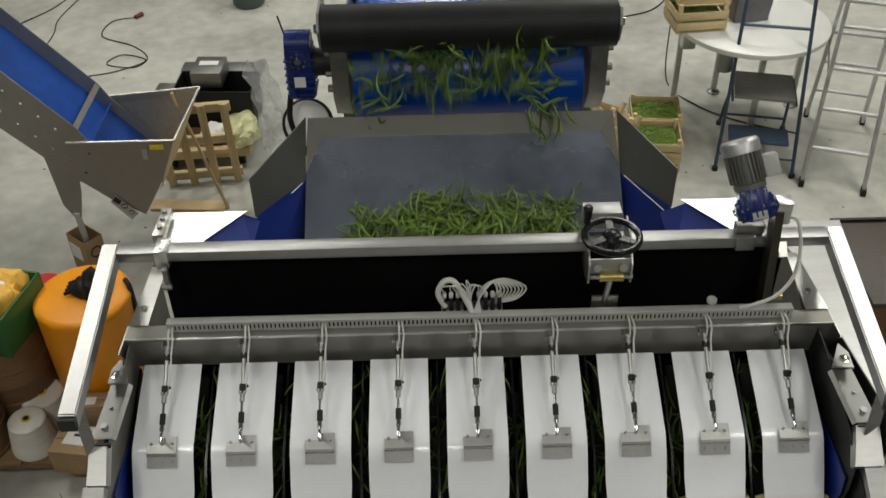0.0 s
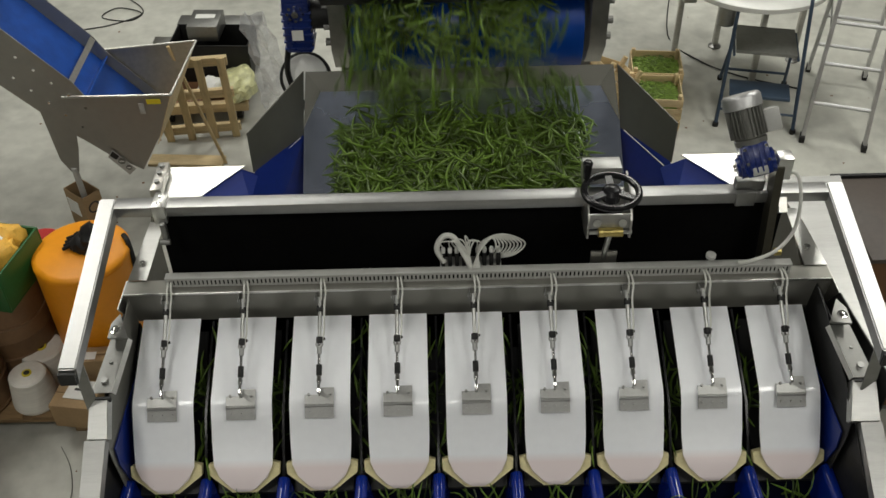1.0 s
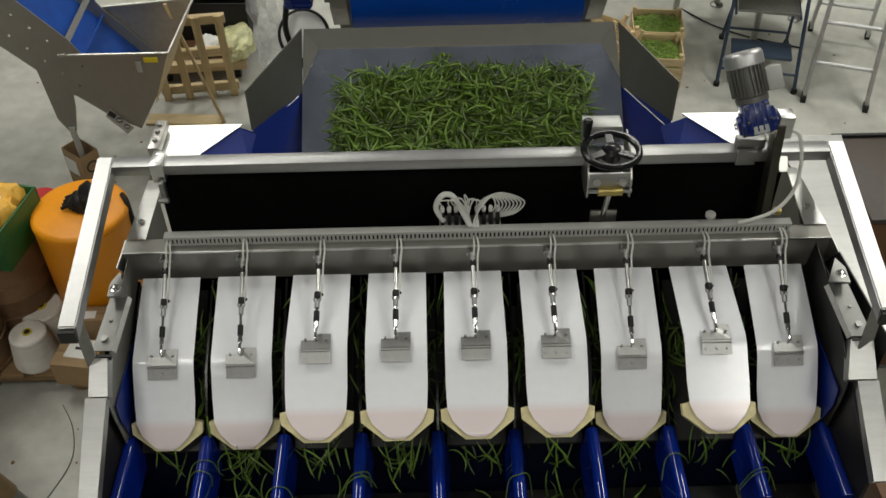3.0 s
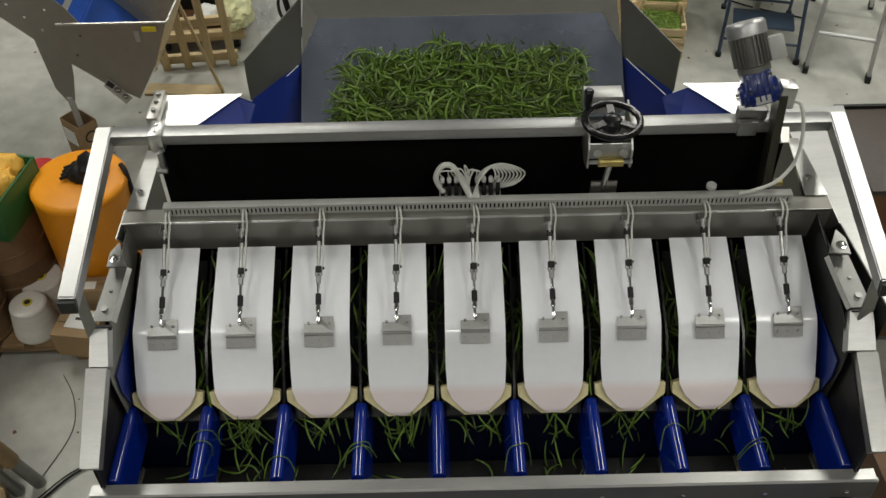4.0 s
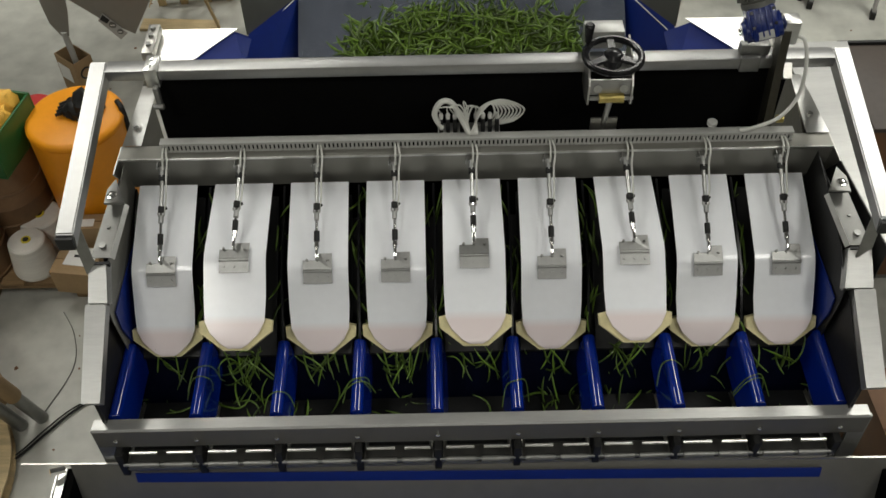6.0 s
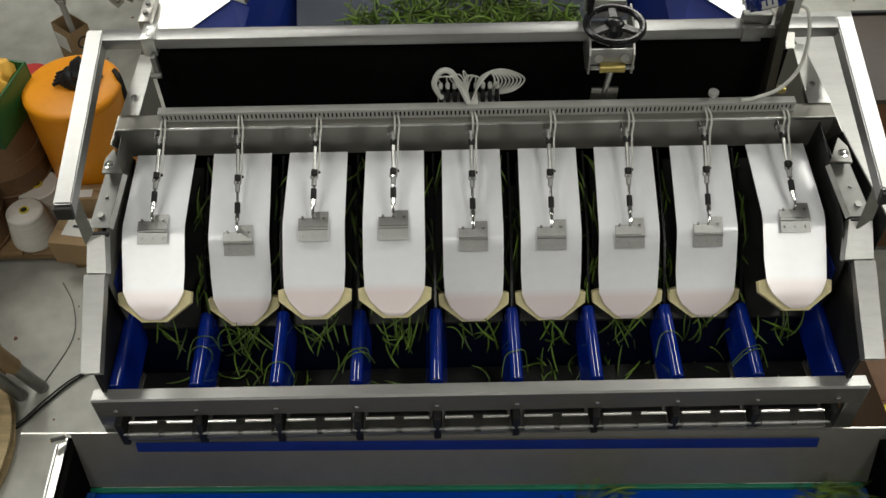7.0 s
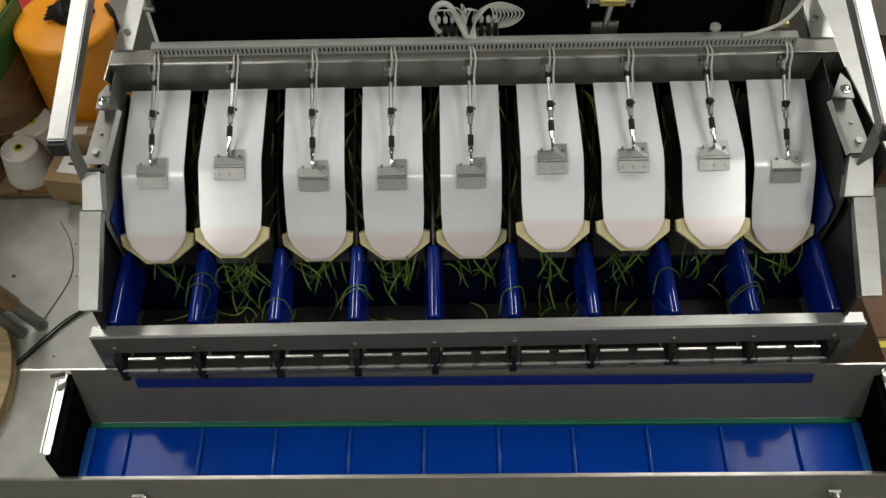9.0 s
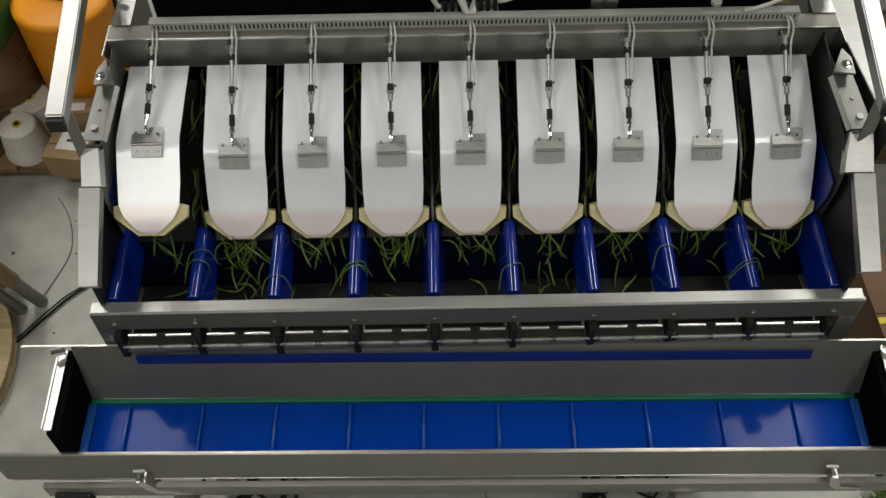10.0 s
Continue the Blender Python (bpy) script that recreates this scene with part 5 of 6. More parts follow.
def wood_frame():
    f = thing("wooden_pallet", "upright pale pine pallet leaning behind the hopper", "pallet", pose(-1.67, 5.80, 0.0, 10, 0, 6))
    for k, x in enumerate((-0.23, -0.08, 0.08, 0.23)):
        part("slat", box(B(), (x - 0.026, -0.012, 0.0), (x + 0.026, 0.012, 0.72), 0.003), WOOD, f)
    for z in (0.04, 0.36, 0.64):
        part("rail", box(B(), (-0.27, 0.013, z), (0.27, 0.045, z + 0.07), 0.003), WOOD_H, f)
    l = single("wooden_lath", box(B(), (-0.26, -0.06, 0.0), (0.26, 0.06, 0.02), 0.003), WOOD_H, "flat pine board lying on the concrete", "board", pose(-1.74, 5.52, 0.001, 0, 0, -4))
    s = single("wooden_stick", box(B(), (-0.009, -0.009, 0), (0.009, 0.009, 1.02), 0.002), WOOD, "thin brown stick leaning on the hopper rim", "stick", pose(-1.47, 5.50, 0.0, 8, -10, 0))


wood_frame()


def heap():
    cart = thing("platform_cart", "low dark cart loaded with boxes", "cart", pose(-1.68, 6.30, 0, 0, 0, 4))
    part("deck", box(B(), (-0.36, -0.30, 0.14), (0.30, 0.26, 0.18), 0.006), RUST, cart)
    for x in (-0.28, 0.22):
        for y in (-0.25, 0.2):
            bm = B()
            cyl(bm, (x - 0.02, y, 0.05), (x + 0.02, y, 0.05), 0.05, seg=16)
            part("caster", bm, BLACK, cart)
            part("fork", box(B(), (x - 0.03, y - 0.02, 0.06), (x + 0.03, y + 0.02, 0.14)), STEEL_D, cart)
    part("bumper", box(B(), (-0.36, -0.36, 0.12), (0.30, -0.305, 0.19), 0.004), WOOD_H, cart)
    bk = thing("black_tray", "open black plastic tray with grey rim", "tray", pose(-1.62, 6.42, 0.18, 0, 0, -3))
    for lo, hi in (((-0.30, -0.16, 0), (0.28, -0.15, 0.30)), ((-0.30, 0.15, 0), (0.28, 0.16, 0.30)), ((-0.30, -0.15, 0), (-0.29, 0.15, 0.30)), ((0.27, -0.15, 0), (0.28, 0.15, 0.30)), ((-0.29, -0.15, 0), (0.27, 0.15, 0.01))):
        part("wall", box(B(), lo, hi, 0.002), BLACK, bk)
    part("rim", box(B(), (-0.31, 0.16, 0.26), (0.30, 0.30, 0.30), 0.004), STEEL_D, bk, "grey metal rim")
    part("crossbar", box(B(), (-0.16, -0.10, 0.30), (0.06, 0.16, 0.42), 0.006), STEEL_D, bk)
    part("white_label", box(B(), (-0.12, 0.02, 0.421), (0.02, 0.08, 0.424)), PAPER, bk)
    part("silver_lid", box(B(), (-0.44, -0.14, 0.26), (-0.31, 0.02, 0.275), 0.003), STEEL, bk)
    # crumpled bag
    def lump(name, at, sx, sy, sz, m, label, seed, amp=0.25):
        bm = B()
        bmesh.ops.create_icosphere(bm, subdivisions=4, radius=1.0)
        for v in bm.verts:
            n = noise.noise(v.co * 1.7 + Vector((seed, 0, 0))) * amp + noise.noise(v.co * 4.5 + Vector((0, seed, 0))) * amp * 0.5
            v.co = v.co * (1 + n)
            v.co = Vector((v.co.x * sx, v.co.y * sy, max(v.co.z, -0.5) * sz))
        return single(name, bm, m, label, "bag", at)
    lump("plastic_bag", pose(-1.42, 6.10, 0.26), 0.13, 0.17, 0.10, mat("yellowish_bag", (0.62, 0.62, 0.34), 0.35, 0, 0.3, 16, 0.6, 30), "crumpled yellow and white plastic bag on the cart", 3)
    lump("paper_bag", pose(-1.62, 6.10, 0.24), 0.10, 0.10, 0.07, PAPER, "crumpled white paper bag", 9)
    # sheet of clear film hanging beside the motor
    bm = B()
    rows = []
    for i in range(12):
        z = 0.02 + 1.45 * i / 11
        rows.append([bm.verts.new((-1.17 + 0.30 * j / 7 * (1 - 0.55 * i / 11) + 0.10 * i / 11 + 0.015 * math.sin(3 * i + j), 5.75 - 0.9 * i / 11 + 0.03 * math.sin(j * 1.7 + i), z)) for j in range(8)])
    for a, b in zip(rows, rows[1:]):
        for j in range(7):
            bm.faces.new((a[j], a[j + 1], b[j + 1], b[j]))
    bmesh.ops.solidify(bm, geom=bm.faces[:], thickness=0.002)
    fm = FILM
    fb = fm.node_tree.nodes["Principled BSDF"]
    fb.inputs["Alpha"].default_value = 0.5
    single("plastic_film", bm, fm, "sheet of clear plastic film hanging to the floor", "film")
    bin_ = thing("waste_bin", "dark green plastic bin standing on the floor", "bin", pose(-1.77, 8.78, 0))
    part("shell", lathe(B(), [(0.13, 0.0), (0.15, 0.02), (0.19, 0.5), (0.20, 0.5), (0.185, 0.49), (0.14, 0.03)], 32), GREY_B, bin_)
    part("rim", torus(B(), (0, 0, 0.5), 0.195, 0.012, 32, 8), GREY_B, bin_)
    post = single("steel_post", cyl(B(), (0, 0, 0), (0.0, 0, 1.2), 0.05, seg=16), STEEL_D, "dark steel post foot on the floor", "post", pose(-4.30, 8.85, 0, 0, -6, 0))


heap()


RED_D = mat("dark_red_plug", (0.12, 0.015, 0.012), 0.5)


def floor_cables():
    bm = B()
    tube(bm, [(-2.78, 8.52, 0.008), (-2.99, 8.45, 0.008), (-3.01, 8.15, 0.008), (-2.69, 7.95, 0.008), (-2.51, 7.72, 0.008), (-2.59, 7.55, 0.008), (-2.84, 7.62, 0.008), (-2.74, 7.78, 0.010), (-2.51, 7.66, 0.012),
              (-2.74, 7.48, 0.008), (-3.09, 7.35, 0.008), (-3.29, 7.05, 0.008)], 0.005, 6)
    c = thing("power_cable", "dark power cable with red plug on the floor", "cable")
    part("cord", bm, BLACK, c)
    part("plug", cyl(B(), (-2.79, 8.50, 0.02), (-2.74, 8.57, 0.02), 0.02, 0.022, seg=12), RED_D, c, "red plug")
    bm = B()
    tube(bm, [(-3.49, 9.2, 0.008), (-3.64, 8.75, 0.008), (-3.90, 8.3, 0.008), (-3.64, 7.9, 0.008), (-3.44, 7.6, 0.008), (-3.34, 7.2, 0.008)], 0.005, 6)
    tube(bm, [(-3.39, 9.2, 0.008), (-3.51, 8.55, 0.008), (-3.47, 8.2, 0.008), (-3.49, 7.7, 0.008)], 0.0045, 6)
    single("floor_cable", bm, BLACK, "dark cable curling over the concrete", "cable")
    bm = B()
    tube(bm, [(1.45, 8.15, 0.008), (1.70, 8.28, 0.008), (2.0, 8.42, 0.008), (2.2, 8.75, 0.008), (2.15, 9.2, 0.008)], 0.006, 6)
    single("floor_cable", bm, BLACK, "black cable on the concrete behind the conveyor", "cable")
    bm = B()
    tube(bm, [(1.98, 7.6, 0.3), (1.88, 7.1, 0.012), (2.02, 6.72, 0.012), (2.3, 6.45, 0.012), (2.7, 6.25, 0.012)], 0.006, 6)
    single("floor_cable", bm, BLACK, "black cable under the round table", "cable")
    bm = B()
    for k in range(2):
        tube(bm, [(-1.60, 2.62, 0.012), (-1.76, 2.50 + 0.02 * k, 0.012), (-1.87, 2.37 + 0.03 * k, 0.012), (-2.0, 2.22 + 0.02 * k, 0.012), (-2.4, 1.85, 0.012)], 0.006 - 0.002 * k, 6)
    single("floor_cable", bm, BLACK, "two black cables running from the machine", "cable")
    bm = B()
    tube(bm, [(-1.95, 3.10, 0.004), (-1.86, 2.95, 0.004), (-1.82, 2.75, 0.004), (-1.90, 2.5, 0.004)], 0.0022, 5)
    single("floor_cable", bm, GREY_M, "thin grey wire on the concrete", "cable")
    rng = random.Random(8)
    for x0, n in ((-0.75, 7), (0.72, 7)):
        bm = B()
        for k in range(n):
            a = x0 + rng.uniform(-0.22, 0.22)
            tube(bm, [(a, 1.62, 0.5), (a + rng.uniform(-0.08, 0.08), 1.5, 0.12), (a + rng.uniform(-0.15, 0.15), 1.40, 0.012), (a + rng.uniform(-0.2, 0.2), 1.2, 0.012), (a + rng.uniform(-0.3, 0.3), 0.95, 0.012)], rng.choice((0.007, 0.010, 0.013)), 6)
        single("cable_bundle", bm, BLACK, "bundle of dark cables under the collecting conveyor", "cable", kind="stuff")


floor_cables()


def drums():
    pal = thing("pallet", "brown wooden pallet beside the machine", "pallet", pose(-2.32, 3.62, 0))
    for k in range(7):
        part("board", box(B(), (-0.60 + k * 0.165, -0.42, 0.10), (-0.485 + k * 0.165, 0.42, 0.122), 0.003), PALLET, pal)
    for y in (-0.42, -0.05, 0.33):
        part("runner", box(B(), (-0.60, y, 0.078), (0.52, y + 0.09, 0.099), 0.003), PALLET, pal)
        for x in (-0.60, -0.09, 0.42):
            part("block", box(B(), (x, y, 0.0), (x + 0.10, y + 0.09, 0.077), 0.004), PALLET, pal)
    # orange drum with a black wrap on its lid
    d = thing("orange_drum", "tall orange plastic drum with a pair of black gloves on top", "drum", pose(-1.79, 3.68, 0.122) @ Matrix.Diagonal((1.05, 1.05, 0.91, 1)))
    part("shell", lathe(B(), [(0.218, 0.0), (0.225, 0.01), (0.225, 0.735), (0.215, 0.738)], 48), ORANGE, d)
    part("lid", lathe(B(), [(0.224, 0.739), (0.228, 0.742), (0.227, 0.755), (0.219, 0.768), (0.20, 0.778), (0.02, 0.782)], 48), ORANGE, d, "orange lid")
    g = thing("black_gloves", "crumpled black gloves lying on the orange drum", "gloves", pose(-1.750, 3.70, 0.835) @ Matrix.Scale(1.12, 4))
    def fingers(n, dx, h):
        bm = B()
        bmesh.ops.create_icosphere(bm, subdivisions=3, radius=1.0)
        for v in bm.verts:
            k = 1 + 0.3 * noise.noise(v.co * 2.2 + Vector((n, 0, 0)))
            v.co = Vector((v.co.x * 0.062 * k + dx, v.co.y * 0.075 * k, max(v.co.z, -0.4) * h * k + 0.4 * h))
        for j in range(4):
            cyl(bm, (dx - 0.05 + 0.004 * j, -0.03 + 0.022 * j, 0.03), (dx - 0.095, -0.045 + 0.024 * j, 0.015), 0.010, 0.008, seg=8)
        return bm
    part("glove", fingers(1, -0.005, 0.05), BLACK, g)
    part("glove", fingers(5, 0.03, 0.075), BLACK, g)
    st = single("black_strap", tube(B(), [(-1.590, 3.76, 0.842), (-1.562, 3.72, 0.832), (-1.548, 3.69, 0.755), (-1.546, 3.68, 0.655)], 0.014, 8), BLACK, "black strap over the drum's edge", "strap")
    # brown fibre drums
    def fibre(at, r, h, rim, label):
        t = thing("fibre_drum", label, "drum", at, "fibre drums")
        part("shell", lathe(B(), [(r, 0), (r, h * 0.5), (r + 0.004, h * 0.5 + 0.008), (r, h * 0.5 + 0.016), (r, h)], 40), FIBRE, t)
        for z in (0.02, h * 0.32, h * 0.68):
            part("hoop", torus(B(), (0, 0, z), r, 0.008, 40, 6), FIBRE, t)
        return t
    a = fibre(pose(-2.24, 3.62, 0.122), 0.20, 0.58, None, "brown fibreboard drum under a green crate")
    b = fibre(pose(-2.42, 3.34, 0.122), 0.19, 0.56, None, "brown fibreboard drum with red lid")
    part("lid", lathe(B(), [(0.198, 0.53), (0.200, 0.60), (0.19, 0.605), (0.02, 0.60)], 40), RED_P, b, "red plastic lid")
    e = fibre(pose(-2.08, 3.90, 0.122), 0.09, 0.56, None, "brown drum with red lid behind the green crate")
    part("lid", lathe(B(), [(0.094, 0.53), (0.096, 0.58), (0.09, 0.585), (0.02, 0.58)], 40), RED_P, e, "red plastic lid")
    g = thing("green_crate", "green plastic crate filled with yellow plastic wrap", "crate", pose(-2.22, 3.60, 0.70, 0, 0, -12))
    s = 0.19
    for lo, hi in (((-s, -s, 0), (s, -s + 0.012, 0.22)), ((-s, s - 0.012, 0), (s, s, 0.22)), ((-s, -s + 0.012, 0), (-s + 0.012, s - 0.012, 0.22)), ((s - 0.012, -s + 0.012, 0), (s, s - 0.012, 0.22)), ((-s, -s, -0.01), (s, s, 0.0))):
        part("wall", box(B(), lo, hi, 0.003), GREEN_P, g)
    rng = random.Random(3)
    for k in range(9):
        bm = B()
        bmesh.ops.create_icosphere(bm, subdivisions=3, radius=1.0)
        sx, sy, sz = rng.uniform(0.05, 0.09), rng.uniform(0.04, 0.08), rng.uniform(0.05, 0.08)
        for v in bm.verts:
            n = 1 + 0.35 * noise.noise(v.co * 2.0 + Vector((k, 0, 0))) + 0.15 * noise.noise(v.co * 6 + Vector((0, k, 0)))
            v.co = Vector((v.co.x * sx * n, v.co.y * sy * n, v.co.z * sz * n))
        single("crumpled_wrap", bm, (YELLOW_F, YELLOW_F, PAPER)[k % 3 if k in (2, 5) else 0], "crumpled yellow plastic wrap in the green crate", "wrap",
               pose(-2.22 + rng.uniform(-0.10, 0.10), 3.60 + rng.uniform(-0.11, 0.11), 0.84 + rng.uniform(0, 0.06), 0, 0, rng.uniform(0, 180)), "wrap bundles")
    # thread cones
    def cone(at):
        t = thing("thread_cone", "white cone of twine standing on the pallet", "twine", at, "twine cones")
        bm = B()
        prof = [(0.095, 0.0), (0.099, 0.01)]
        for k in range(14):
            z = 0.02 + 0.18 * k / 13
            prof.append((0.099 - 0.022 * k / 13 + (0.0015 if k % 2 else 0), z))
        prof += [(0.070, 0.208), (0.022, 0.210), (0.020, 0.200)]
        lathe(bm, prof, 40)
        part("twine", bm, THREAD, t)
        part("core", lathe(B(), [(0.020, 0.0), (0.020, 0.214), (0.014, 0.214), (0.014, 0.205)], 16), YELLOW_L, t, "yellow core")
        part("core_hole", lathe(B(), [(0.013, 0.20), (0.013, 0.2145), (0.002, 0.2146)], 16), INK, t)
        return t
    c1 = cone(pose(-2.098, 3.320, 0.122) @ Matrix.Diagonal((1.18, 1.18, 0.95, 1)))
    copy_thing(c1, pose(-2.085, 3.510, 0.122, 0, 0, 40) @ Matrix.Diagonal((1.18, 1.18, 0.95, 1)))
    bx = carton("cardboard_box", pose(-1.78, 3.385, 0.122, 0, 0, 2), 0.26, 0.10, 0.25, "closed brown cardboard box with a white label", material=CARD)
    part("label", box(B(), (-0.05, -0.035, 0.2555), (0.03, 0.015, 0.257)), PAPER, bx)
    carton("cardboard_box", pose(-1.83, 3.215, 0.122, 0, 0, -8), 0.22, 0.18, 0.15, "small brown cardboard box beside the twine")
    card = thing("white_card", "white card with a slot lying on a small box", "card", pose(-1.81, 3.235, 0.2775, 0, 0, -10))
    part("sheet", box(B(), (-0.075, -0.06, 0.0), (0.075, 0.06, 0.004), 0.001), PAPER, card)
    part("slot", box(B(), (-0.035, -0.008, 0.0042), (0.015, 0.008, 0.0052)), INK, card)


drums()


def lower_left():
    carton("cardboard_box", pose(-2.26, 2.46, 0.08, 0, 0, -24), 0.34, 0.36, 0.38, "tall brown cardboard box on the reel")
    for k, (x, y) in enumerate(((-1.985, 2.43), (-1.90, 2.47))):
        t = thing("cardboard_tube", "dark tube with a brown cardboard sleeve leaning on the floor", "tube", pose(x, y, 0.006, 8, -10, 0), "tubes")
        part("core", lathe(B(), [(0.030, 0), (0.030, 0.62), (0.024, 0.62), (0.024, 0.02)], 20), STEEL_D, t)
        part("sleeve", lathe(B(), [(0.032, 0.24), (0.038, 0.25), (0.038, 0.60), (0.032, 0.60)], 20), CARD, t, "brown cardboard sleeve")
    st = thing("cable_reel", "round pale wooden cable reel lying on the floor", "reel", pose(-2.57, 2.10, 0))
    part("flange", lathe(B(), [(0.62, 0.0), (0.625, 0.004), (0.625, 0.016), (0.62, 0.018)], 64), WOOD_H, st)
    part("hub", lathe(B(), [(0.30, 0.018), (0.30, 0.062)], 30), WOOD_H, st)
    part("flange", lathe(B(), [(0.62, 0.062), (0.625, 0.066), (0.625, 0.078), (0.62, 0.08), (0.02, 0.08)], 64), WOOD_H, st)


lower_left()


# ---- things on the right ----
def crate(at, label, filled=0.0, sx=0.36, sy=0.30, h=0.16, material=WOOD_H):
    t = thing("wooden_crate", label, "crate", at, "vegetable crates")
    for s in (-1, 1):
        for k in range(2):
            z = 0.02 + k * 0.075
            part("slat", box(B(), (-sx / 2, s * sy / 2 - 0.004, z), (sx / 2, s * sy / 2 + 0.004, z + 0.058), 0.001), material, t)
            part("slat", box(B(), (s * sx / 2 - 0.004, -sy / 2 + 0.004, z), (s * sx / 2 + 0.004, sy / 2 - 0.004, z + 0.058), 0.001), material, t)
        for q in (-1, 1):
            part("corner_post", box(B(), (s * (sx / 2 - 0.02) - 0.014, q * (sy / 2 - 0.02) - 0.014, 0.0), (s * (sx / 2 - 0.02) + 0.014, q * (sy / 2 - 0.02) + 0.014, h + 0.05), 0.002), material, t)
    for k in range(4):
        part("floor_board", box(B(), (-sx / 2, -sy / 2 + 0.005 + k * sy / 4, 0.0), (sx / 2, -sy / 2 - 0.005 + (k + 1) * sy / 4, 0.008)), material, t)
    if filled:
        rng = random.Random(int(filled * 100))
        poses = []
        for k in range(700):
            x, y = rng.uniform(-sx / 2 + 0.03, sx / 2 - 0.03), rng.uniform(-sy / 2 + 0.03, sy / 2 - 0.03)
            z = filled * h + 0.025 * noise.noise(Vector((x * 8, y * 8, filled))) + rng.uniform(-0.02, 0.004)
            a = rng.gauss(0.0, 0.7)
            poses.append(((x, y, z), (math.cos(a), math.sin(a), rng.uniform(-0.15, 0.15)), (0, 0, 1)))
        me = bean_mesh("bean_filling", poses, BEAN_F, rng, (0.05, 0.08), 0.0035, 4)
        tagged(part("bean_filling", me, BEAN_F, t, "fine green beans"), kind="stuff")
        part("bean_bed", box(B(), (-sx / 2 + 0.01, -sy / 2 + 0.01, 0.01), (sx / 2 - 0.01, sy / 2 - 0.01, filled * h - 0.012)), BEAN_F, t)
    return t


crate(pose(1.61, 6.27, 0.105, 0, 0, -6), "pale wooden crate full of fine green beans", 0.85, 0.36, 0.32, 0.13)
crate(pose(1.54, 5.93, 0.105, 0, 0, -6), "pale wooden crate of green beans stacked on an empty one", 0.8, 0.36, 0.32, 0.13)
crate(pose(1.54, 5.93, 0.0, 0, 0, -6), "empty pale wooden crate under a full one", 0.0, 0.36, 0.32, 0.10)
crate(pose(1.61, 6.27, 0.0, 0, 0, -6), "empty pale wooden crate under a full one", 0.0, 0.36, 0.32, 0.10)
crate(pose(1.22, 6.10, 0.18, 0, 28, 20), "tipped empty wooden crate beside the stack", 0.0, 0.30, 0.26)
crate(pose(1.25, 6.12, 0.0, 0, 0, 10), "empty wooden crate on the floor by the stack", 0.0)


def round_table():
    t = thing("round_table", "round white rotary packing table on steel legs", "table", pose(2.27, 6.455, 0))
    part("tabletop", lathe(B(), [(0.50, 0.80), (0.535, 0.81), (0.54, 0.845), (0.53, 0.852), (0.01, 0.853)], 64), WHITE, t, "white laminate top")
    for x, y in ((-0.40, 0.34), (-0.05, 0.46), (0.50, 0.22), (0.10, -0.10)):
        part("leg", box(B(), (x - 0.02, y - 0.02, 0.02), (x + 0.02, y + 0.02, 0.80), 0.003), STEEL, t)
        part("foot", lathe(B(), [(0.05, 0), (0.05, 0.01), (0.015, 0.03)], 14, (x, y)), STEEL_D, t)
    for a, b in (((-0.40, 0.34), (0.50, 0.22)), ((-0.05, 0.46), (0.10, -0.10))):
        part("stretcher", cyl(B(), (*a, 0.70), (*b, 0.70), 0.018, seg=10), STEEL, t)
    part("gear_unit", box(B(), (-0.44, 0.14, 0.55), (-0.34, 0.24, 0.78), 0.01), STEEL, t)
    part("table_motor", cyl(B(), (-0.22, -0.22, 0.58), (-0.22, -0.22, 0.78), 0.06, seg=20), STEEL_D, t, "grey table motor")
    crate(pose(1.84, 6.42, 0.853, 0, 0, 6), "pale wooden crate on the round table", 0.6)
    crate(pose(1.86, 6.46, 1.03, 0, 0, 2), "second pale crate stacked on the round table", 0.0)
    bm = B()
    bmesh.ops.create_cube(bm, size=1.0)
    bmesh.ops.subdivide_edges(bm, edges=bm.edges[:], cuts=6, use_grid_fill=True)
    for v in bm.verts:
        n = 0.05 * noise.noise(v.co * 3)
        v.co = Vector((v.co.x * 0.26 * (1 + n * 2), v.co.y * 0.14 * (1 + n * 2), (v.co.z + 0.5) * 0.30 * (1 + n)))
    single("grey_bag", bm, mat("grey_bag", (0.14, 0.14, 0.15), 0.5, 0, 0.25, 10, 0.4, 25), "grey plastic bag standing on the round table", "bag", pose(2.24, 6.48, 0.855, 0, 0, 8))


round_table()


